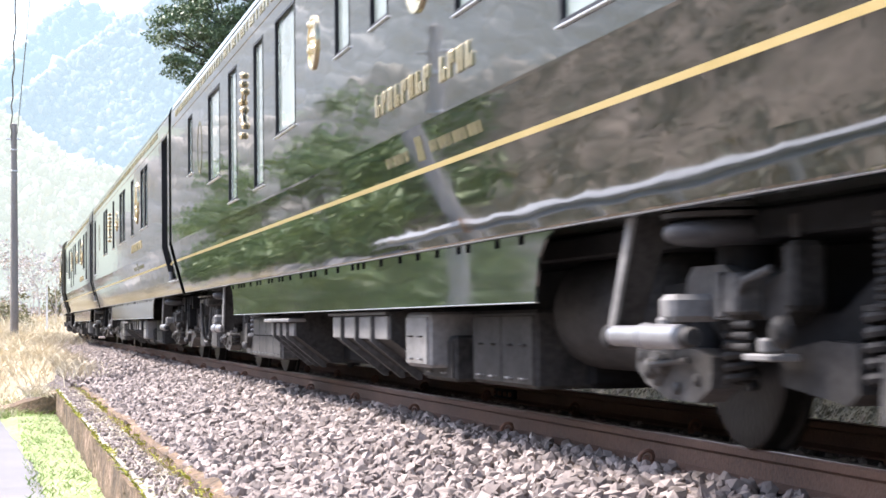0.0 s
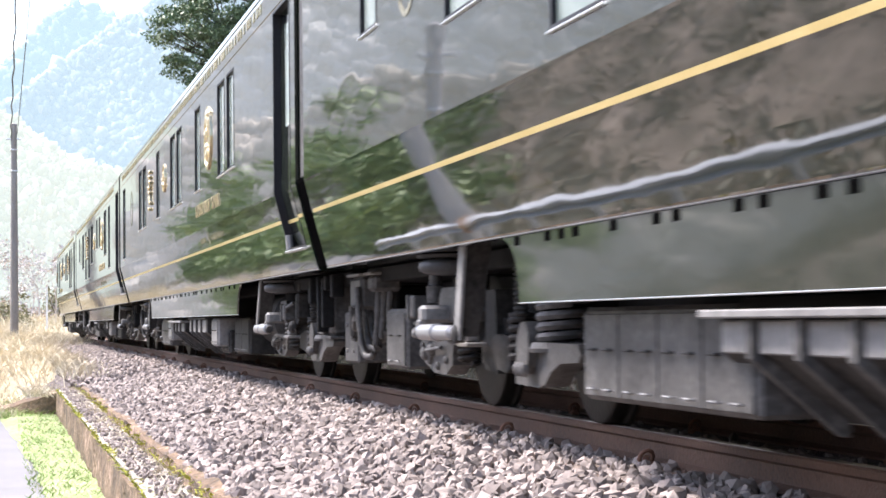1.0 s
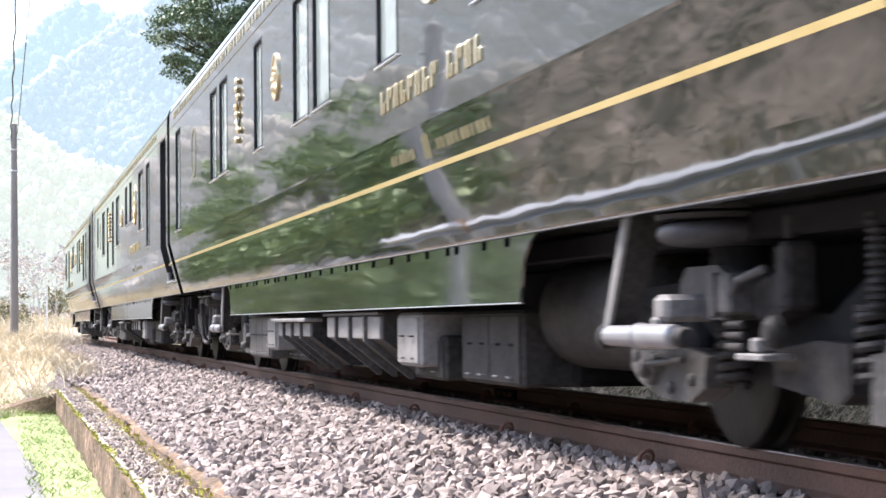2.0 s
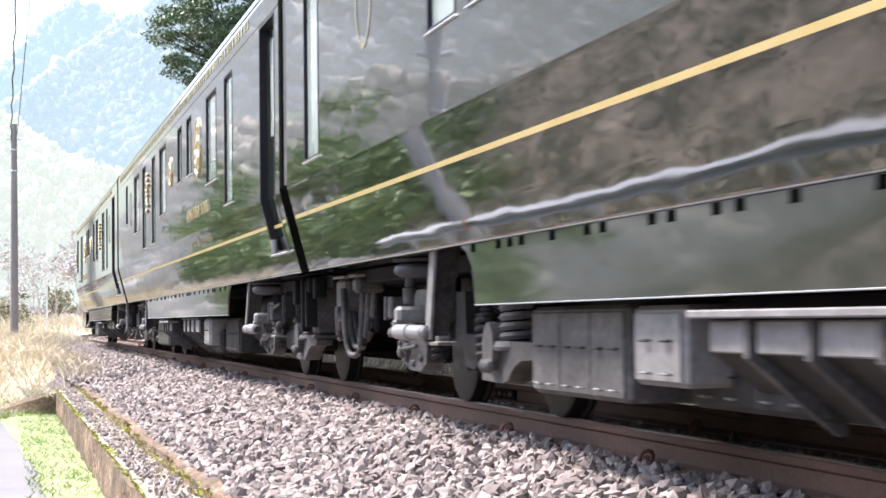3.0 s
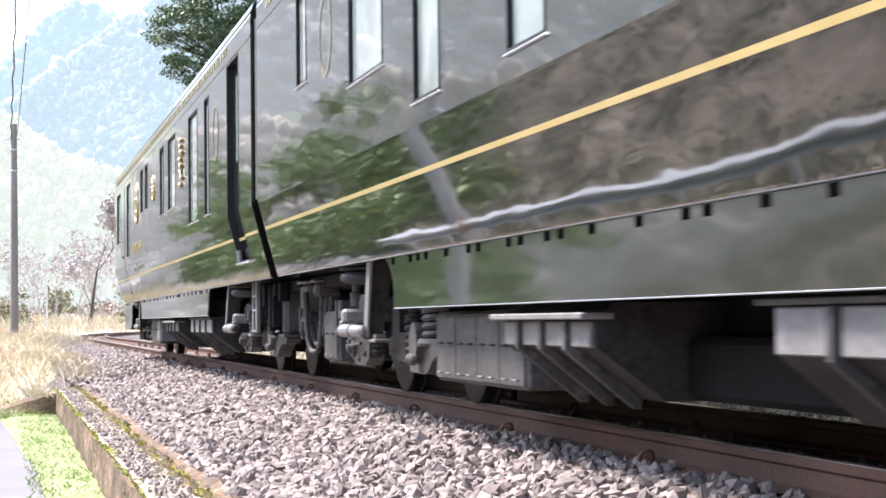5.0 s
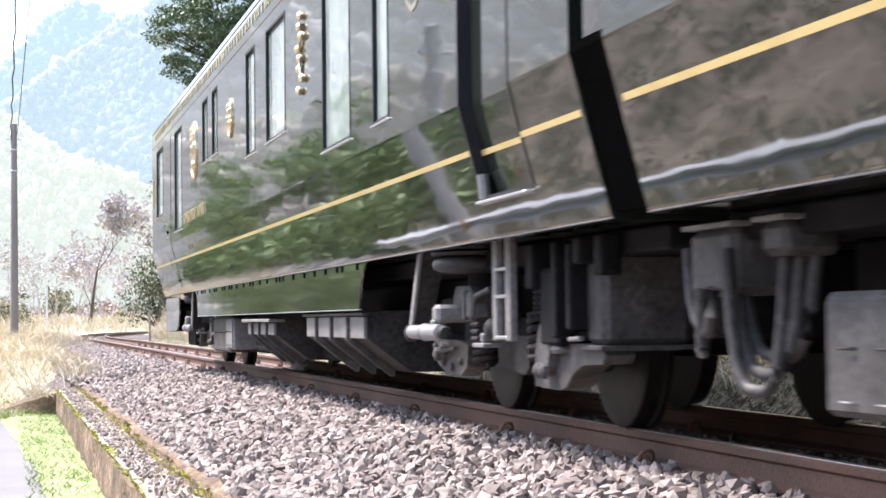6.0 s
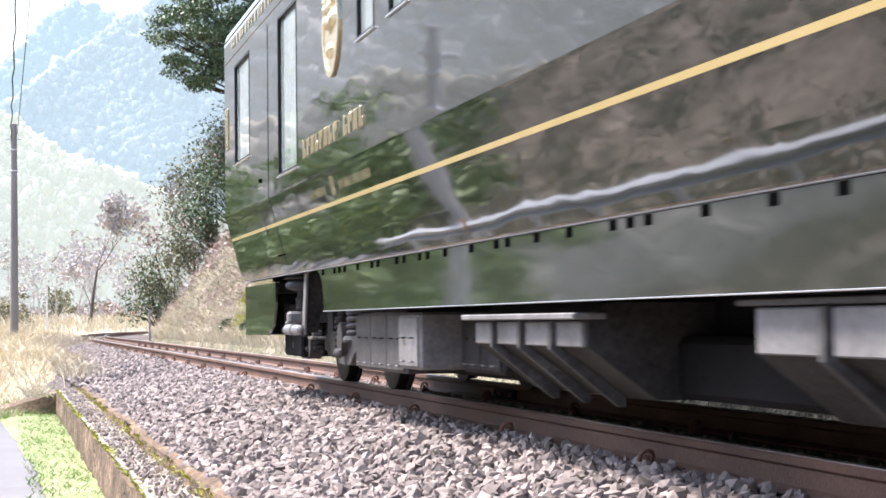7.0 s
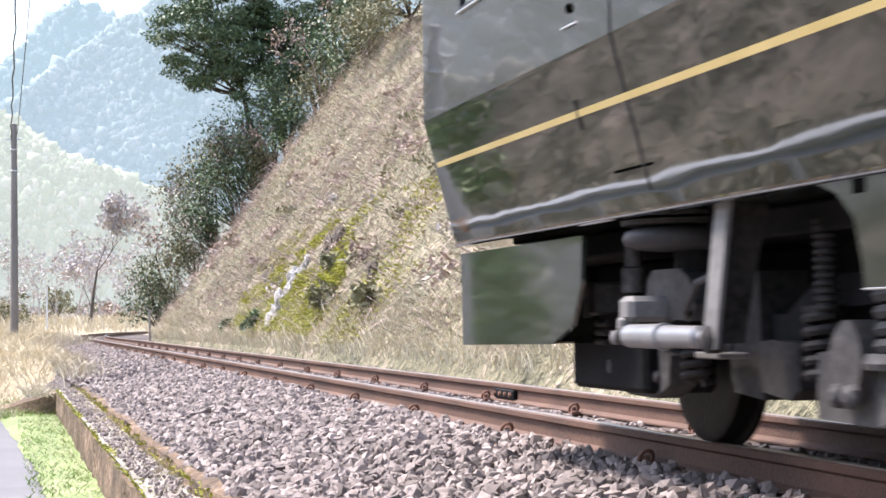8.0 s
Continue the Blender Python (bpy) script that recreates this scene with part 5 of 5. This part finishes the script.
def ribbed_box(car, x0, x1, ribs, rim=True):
    """Underfloor case: pale upright bays between ribs, an underside sloping inwards with its shade painted in; rim: a
    pale shelf above the bays.
    """
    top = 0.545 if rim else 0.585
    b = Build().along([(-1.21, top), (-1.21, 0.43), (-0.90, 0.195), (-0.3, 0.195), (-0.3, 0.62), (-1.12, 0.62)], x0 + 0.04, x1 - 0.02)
    bx = part("equipment_case", b, MIDGEAR, car, "grey underfloor case with a sloping ribbed underside painted in shade")
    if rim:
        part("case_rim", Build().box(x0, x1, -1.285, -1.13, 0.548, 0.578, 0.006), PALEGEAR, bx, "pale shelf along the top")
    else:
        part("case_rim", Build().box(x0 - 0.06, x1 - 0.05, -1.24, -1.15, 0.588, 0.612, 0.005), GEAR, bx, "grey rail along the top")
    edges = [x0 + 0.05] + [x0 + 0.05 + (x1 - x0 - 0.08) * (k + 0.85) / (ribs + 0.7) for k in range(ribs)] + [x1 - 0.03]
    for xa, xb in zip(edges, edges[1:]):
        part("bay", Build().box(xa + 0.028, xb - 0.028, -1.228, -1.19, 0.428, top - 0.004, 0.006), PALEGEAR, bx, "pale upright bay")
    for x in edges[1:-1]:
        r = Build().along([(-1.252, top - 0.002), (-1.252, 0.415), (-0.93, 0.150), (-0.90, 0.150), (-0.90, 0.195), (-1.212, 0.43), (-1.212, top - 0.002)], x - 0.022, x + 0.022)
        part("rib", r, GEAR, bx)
    return bx


def panel_box(car, x0, x1, z0, z1, y=-1.16, mat=None, label="grey underfloor case"):
    bx = part("equipment_case", Build().box(x0, x1, y, -0.3, z0, z1, 0.018), mat or GEAR, car, label)
    n = max(1, round((x1 - x0) / 0.52))
    w = (x1 - x0 - 0.04) / n
    for k in range(n):
        xa = x0 + 0.02 + w * k
        part("cover", Build().box(xa + 0.008, xa + w - 0.008, y - 0.012, y + 0.002, z0 + 0.02, z1 - 0.03, 0.006), mat or GEAR, bx)
        for z in (z0 + 0.05, (z0 + z1) / 2 + 0.02):
            for xm in (xa + w * 0.3, xa + w * 0.75):
                part("latch", Build().tube([(xm - 0.035, y - 0.012, z), (xm - 0.035, y - 0.030, z), (xm + 0.035, y - 0.030, z), (xm + 0.035, y - 0.012, z)], 0.006, 6), PALEGEAR if z < z0 + 0.06 else MIDGEAR, bx, "small latch handle")
    return bx


def hose(b, p, q, sag, r=0.03):
    p, q = Vector(p), Vector(q)
    pts = []
    for k in range(13):
        t = k / 12
        g = p.lerp(q, t)
        g.z -= sag * (1 - (2 * t - 1) ** 4)
        pts.append(g)
    b.tube(pts, r, 8)


def fittings(car, body0, body1, skirt0, skirt1, dx0, dx1):
    """Stripe, lip trim, skirt with slots, roof lettering, floor."""
    for xa, xb, inset in ((body0 + 0.06, dx0, 0.004), (dx0 + 0.03, dx1 - 0.03, -0.052), (dx1, body1 - 0.03, 0.004)):
        part("stripe", sheet(xa, xb, 1.352, 1.379, inset, 0.003), GOLDLINE, car, "thin gold waist line")
    lip = Build().along([(-1.290, 0.945), (-1.299, 0.945), (-1.301, 0.949), (-1.294, 0.951)], body0, body1)
    part("lip_trim", lip, SILVER, car, "thin bright trim along the lower edge")
    top = [(skirt0 - 0.28, 0.942), (skirt0 - 0.15, 0.905), (skirt0 - 0.05, 0.83), (skirt0, 0.70), (skirt0 + 0.01, 0.63)]
    end = [(skirt1 - 0.01, 0.63), (skirt1, 0.70), (skirt1 + 0.05, 0.83), (skirt1 + 0.15, 0.905), (skirt1 + 0.28, 0.942)]
    b = Build().prism(top + end, -1.292, -1.276)
    sk = part("skirt", b, SKIRT, car, "olive-green skirt panel with bolt slots")
    part("skirt_edge", Build().box(skirt0 + 0.01, skirt1 - 0.01, -1.296, -1.274, 0.624, 0.630, 0.002), STEEL, sk)
    r = random.Random(3)
    x = skirt0 - 0.05
    while x < skirt1 + 0.1:
        # black block painting the dark of an open slot
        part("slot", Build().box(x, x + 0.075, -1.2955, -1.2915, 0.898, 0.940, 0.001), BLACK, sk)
        x += r.choice((0.42, 0.48, 0.48, 0.56, 0.2))
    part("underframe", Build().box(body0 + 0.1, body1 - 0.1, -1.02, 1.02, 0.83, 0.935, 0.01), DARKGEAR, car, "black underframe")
    # dark masses added so that the space under the floor stays black
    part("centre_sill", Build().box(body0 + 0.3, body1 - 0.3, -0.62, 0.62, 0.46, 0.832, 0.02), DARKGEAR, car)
    part("engine_block", Build().box(skirt0 + 0.7, skirt1 - 0.7, -0.80, 0.80, 0.20, 0.47, 0.03), DARKGEAR, car, "added dark mass for engine and gear under the floor")
    part("lettering", letters(body0 + 0.6, body1 - 1.6, 3.20, 3.285, 86, 0.008), GOLD, car, "row of small raised brass letters under the roof edge")["kind"] = "stuff"
    for z in (3.34, 3.12):
        part("moulding", Build().box(body0, body1, side_y(z) - 0.007, side_y(z) + 0.002, z - 0.006, z + 0.006, 0.002), PAINT, car)


def door(car, x0, x1):
    rv = part("door", reveal(x0, x1, 1.13, 3.10, 0.08), RUBBER, car, "recessed dark-green entrance door with a black surround")
    part("door_leaf", sheet(x0 + 0.02, x1 - 0.02, 1.14, 3.09, -0.058, 0.03), PAINT, rv)
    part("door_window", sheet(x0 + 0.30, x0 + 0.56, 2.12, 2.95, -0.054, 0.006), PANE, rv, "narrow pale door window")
    part("door_step", Build().box(x0 + 0.0, x1 - 0.05, -1.385, -1.30, 1.112, 1.128, 0.005), STEEL, rv, "bright metal door step")
    part("door_post", Build().tube([(x0 + 0.05, -1.35, 1.14), (x0 + 0.05, -1.36, 1.26)], 0.03, 8), SILVER, rv)


LAYOUT = {
    "A": dict(win=[(-8.26, 2.31, .50), (-6.08, 2.05, 1.05), (-4.3, 1.72, .65), (-2.46, 1.72, .6), (-1.16, 2.05, 1.02), (1.54, 2.31, .52), (2.72, 2.31, .51), (4.8, 2.05, .92), (6.5, 1.72, .62)],
              ring=-6.95, small=0.7, big=4.0, orn=-3.1, text=2.9),
    "B": dict(win=[(-9.6, 1.72, .62), (-5.65, 2.05, .6), (-4.8, 2.05, .65), (-2.2, 2.05, .5), (0.0, 2.05, .7), (.9, 2.05, .67), (3.15, 2.05, .58), (5.4, 2.05, .62), (6.2, 2.05, .57)],
              ring=-7.35, small=-0.88, big=4.55, orn=-3.25, text=3.3),
    "C": dict(win=[(-8.0, 2.31, .45), (-5.9, 2.05, 1.05), (-4.05, 1.72, .6), (-2.2, 1.72, .58), (-.85, 2.05, 1.0), (1.85, 2.31, .54), (3.0, 2.31, .55), (5.15, 2.05, .95), (6.8, 1.72, .65)],
              ring=-6.75, small=0.92, big=4.3, orn=-2.95, text=3.12),
    "D": dict(win=[(-8.65, 2.05, 1.05), (-5.88, 1.72, .95), (-2.55, 2.31, .53), (-1.6, 2.31, .5), (1.14, 2.05, .6), (2.43, 2.05, 1.05), (5.16, 1.72, 1.02), (6.9, 1.72, .45)],
              ring=8.0, small=0.0, big=-3.42, orn=4.3, text=-4.6),
}
train = {}


def car(key):
    c, bf, br = CARS[key]
    lay = LAYOUT[key]
    last = key == "D"
    x0 = {"C": -10.17, "D": -9.44}.get(key, -10.45)
    x1 = 10.72 if last else 10.45
    dx0, dx1 = (8.95, 9.85) if last else (9.35, 10.22)
    root = empty("railway_carriage", {"A": "glossy dark green carriage with gold stripe and brass letters", "B": "glossy dark green carriage with paired narrow windows",
                                      "C": "glossy dark green middle carriage with brass badges", "D": "glossy dark green tail carriage with end apron"}[key], "train carriage", "carriages of the train")
    train[key] = root
    holes = [(a, a + w, z, 3.01) for a, z, w in lay["win"]] + [(dx0, dx1, 1.13, 3.10)]
    part("body", car_body(x0, x1, holes), PAINT, root, "dark green-black lacquered body shell")
    for a, z, w in lay["win"]:
        window(root, a, z, w)
    door(root, dx0, dx1)
    sk0, sk1 = (-4.85 if last else -5.42), 5.52
    fittings(root, x0, x1, sk0, sk1, dx0, dx1)
    part("outline_mark", oval(lay["ring"], 2.23, 2.83, 0.24, 0.004, True), FADED, root, "faint gold oval outline")
    badge(root, lay["small"], 2.36, 2.73, 0.16, False)
    badge(root, lay["big"], 2.21, 2.88, 0.29, True)
    ornament(root, lay["orn"], 2.27, 2.82)
    for k in range(13):
        if k != 8:
            part("letter", letter(lay["text"] + 0.1785 * k, 0.1785, 1.755, 1.885, k), GOLD, root, "raised brass letter")
    painted = lay["text"]
    part("painted_mark", sheet(painted + 0.90, painted + 1.06, 1.415, 1.545, 0.0025, 0.002), FADED, root, "faded gold upright mark")
    for xa, n in ((painted + 0.10, 6), (painted + 1.20, 11)):
        for k in range(n):
            part("painted_letter", sheet(xa + 0.10 * k, xa + 0.10 * k + (0.075, 0.055, 0.085)[k % 3], 1.44, 1.497, 0.0025, 0.002), FADED, root, "faded gold painted letter")
    bogie(root, bf, -1)
    bogie(root, br, 1)
    if last:
        ribbed_box(root, -0.72, 1.18, 3)
        ribbed_box(root, 2.88, 5.39, 3, False)
        panel_box(root, -4.28, -2.66, 0.21, 0.62, -1.15)
        panel_box(root, -2.62, -2.06, 0.25, 0.60, -1.2, PALEGEAR, "pale grey underfloor switch case")
        panel_box(root, -2.0, -1.1, 0.24, 0.60, -0.95, MIDGEAR, "dark grey underfloor tank")
        ap = Build().prism([(x0 - 0.0, 0.90), (x0 + 0.02, 0.42), (-7.85, 0.44), (-7.55, 0.52), (-7.42, 0.70), (-7.40, 0.90)], -1.275, -1.255)
        part("apron", ap, SKIRT, root, "olive-green apron plate at the tail")
        part("apron_back", Build().box(x0 + 0.02, x0 + 0.06, -1.25, 1.25, 0.42, 0.90, 0.01), SKIRT, root)
        for ya, yb in ((-1.08, -0.76), (0.76, 1.08)):
            part("guard_plate", Build().box(-8.15, -7.2, ya, yb, 0.24, 0.46, 0.02), DARKGEAR, root, "dark guard block ahead of the wheel")
        part("coupler", Build().box(x0 - 0.45, x0 + 0.1, -0.12, 0.12, 0.55, 0.62, 0.02), DARKGEAR, root)
        part("panel_seam", sheet(-6.46, -6.445, 1.02, 3.05, 0.0035, 0.003), RUBBER, root)
        part("panel_seam", sheet(-7.02, -7.005, 1.30, 1.42, 0.006, 0.003), RUBBER, root)
        part("slit", sheet(-6.78, -6.36, 1.108, 1.118, 0.003, 0.002), BLACK, root)
        part("lamp_cover", Build().lathe((-6.92, -1.468, 1.77), (0, -1, 0), [(0, 0.02), (0.012, 0.02), (0.018, 0.012)], 12), BLACK, root, "small round black fitting", 40)
        part("handrail", Build().box(-7.01, -6.85, -1.480, -1.470, 1.697, 1.705, 0.002), STEEL, root, "short bright handrail")
        part("tail_ornament", letters(x0 + 0.15, x0 + 0.40, 2.25, 2.65, 2), GOLD, root, "small brass mark")
    else:
        if key == "B":
            panel_box(root, -4.86, -3.51, 0.20, 0.61, -1.15)
            panel_box(root, -3.29, -2.75, 0.29, 0.60, -1.2, PALEGEAR, "pale grey underfloor switch case")
            panel_box(root, -3.29 + 0.1, -2.53 + 0.5, 0.20, 0.42, -1.0, MIDGEAR, "dark grey low tank")
            ribbed_box(root, -2.53, -0.71, 3)
        else:
            panel_box(root, -4.88, -3.02, 0.20, 0.60, -1.15)
            ribbed_box(root, -3.23, -1.78, 3)
        ribbed_box(root, -0.04, 2.05, 3, False)
        panel_box(root, 2.44, 3.05, 0.27, 0.60, -1.2, PALEGEAR, "pale grey underfloor switch case")
        panel_box(root, 2.41, 3.19, 0.19, 0.46, -1.08, MIDGEAR, "dark grey low engine case")
        panel_box(root, 3.54, 4.75, 0.20, 0.60, -1.06, MIDGEAR, "dark grey underfloor engine case")
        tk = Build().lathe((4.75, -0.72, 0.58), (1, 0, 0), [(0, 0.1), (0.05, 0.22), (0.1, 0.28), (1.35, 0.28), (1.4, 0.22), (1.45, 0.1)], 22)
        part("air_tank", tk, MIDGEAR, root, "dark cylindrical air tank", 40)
    # rear end: junction boxes, hanging hoses, step case
    xe = x0
    if not last:
        jx = {"A": -10.72, "B": -10.49, "C": -10.32}[key]
        for xa, wd, zb in ((jx, 0.42, 0.63), (jx + 0.66, 0.2, 0.76)):
            j = Build().box(xa, xa + wd, -1.08, -0.86, zb, 0.88, 0.03)
            jb = part("junction_box", j, GEAR, root, "grey cable junction box")
            part("box_lid", Build().box(xa - 0.03, xa + wd + 0.03, -1.10, -0.85, 0.88, 0.90, 0.008), PALEGEAR, jb)
        for k in range(5):
            h = Build()
            if k < 3:
                hose(h, (jx + 0.40 - 0.05 * k, -1.10 + 0.05 * k, 0.80), (jx + 0.70 + 0.06 * k, -1.0 + 0.03 * k, 0.78), 0.50 - 0.06 * k, 0.024)
            else:
                hose(h, (jx + 0.14 + 0.12 * (k - 3), -1.09, 0.66), (jx - 0.06 - 0.15 * (k - 3), -1.0, 0.82), 0.30 - 0.08 * (k - 3), 0.026)
            part("hose", h, GEAR, root, "drooping grey cable between the carriages", 60)
        if key != "B":
            panel_box(root, xe + 0.95, xe + 1.56, 0.23, 0.63, -1.05, GEAR, "grey riveted case at the end of the floor")
    else:
        ld = part("ladder", Build().box(8.42, 8.50, -1.16, -1.12, 0.44, 0.95, 0.006), PALEGEAR, root, "pale grey boarding ladder")
        part("stile", Build().box(8.66, 8.76, -1.16, -1.12, 0.44, 0.95, 0.006), PALEGEAR, ld)
        for z in (0.45, 0.66, 0.80):
            part("rung", Build().box(8.48, 8.68, -1.165, -1.11, z, z + 0.018, 0.003), STEEL, ld)
    for xx, w, z0, z1 in ((10.0, 0.05, 0.74, 0.92), (9.7, 0.05, 0.80, 0.92), (8.95, 0.06, 0.70, 0.92), (9.35, 0.035, 0.46, 0.92), (9.57, 0.03, 0.5, 0.9)):
        part("hanger", Build().box(xx - w, xx + w, -1.12, -1.02, z0, z1, 0.01), DARKGEAR, root, "dark hanger under the end of the floor")
    if last:
        part("end_case", Build().box(9.0, 9.3, -1.08, -0.88, 0.42, 0.80, 0.02), DARKGEAR, root)
    elif key == "B":
        ec = part("end_case", Build().box(bf + 2.45, bf + 2.98, -1.01, -0.62, 0.23, 0.62, 0.015), GEAR, root, "grey end case with bolted cover")
        for q in range(4):
            part("bolt", Build().lathe((bf + 2.56 + 0.26 * (q % 2), -1.01, 0.32 + 0.2 * (q // 2)), (0, -1, 0), [(0, 0.018), (0.012, 0.016)], 8), PALEGEAR, ec)
    # dark cases added along the other side of the floor to block bright ground
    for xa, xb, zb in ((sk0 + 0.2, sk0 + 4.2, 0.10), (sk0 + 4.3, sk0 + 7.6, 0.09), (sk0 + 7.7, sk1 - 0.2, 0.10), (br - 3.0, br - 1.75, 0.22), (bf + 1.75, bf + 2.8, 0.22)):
        part("equipment_case", Build().box(xa, xb, 0.72, 1.2, zb, 0.84, 0.02), DARKGEAR, root, "dark case added to close off the far side of the floor")
    if key != "A":
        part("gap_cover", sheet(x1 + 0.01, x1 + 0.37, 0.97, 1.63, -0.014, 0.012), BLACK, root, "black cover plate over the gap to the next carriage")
        part("gap_post", sheet(x1 + 0.12, x1 + 0.36, 1.64, 3.25, -0.022, 0.02), GEAR, root, "grey upright strip in the gap")
        for k in range(4):
            part("bellows_fold", Build().along([(-0.62, 1.0), (0.62, 1.0), (0.62, 3.1), (-0.62, 3.1)], x1 + 0.02 + 0.1 * k, x1 + 0.07 + 0.1 * k), RUBBER, root, "black gangway bellows fold")
    return root


for key in "ABCD":
    car(key)


def motions():
    """The train passes to the right, slowing a little; its wheels roll."""
    for key, (c, bf, br) in CARS.items():
        rows = []
        for k in range(33):
            t = k * 0.25
            f, r = track_point(c + bf + travelled(t))[0], track_point(c + br + travelled(t))[0]
            d = (f - r).normalized()
            o = r - d * br
            rows.append((t, pose(o.x, o.y, 0, 0, 0, math.degrees(math.atan2(d.y, d.x)))))
        walk(train[key], rows)
    turn = [(k / FPS, math.degrees((travelled(k / FPS) - travelled(0)) / 0.43)) for k in range(8 * FPS + 1)]
    for ws, x in WHEELS:
        walk(ws, [(t, pose(x, 0, 0.43, 0, a, 0)) for t, a in turn])


motions()
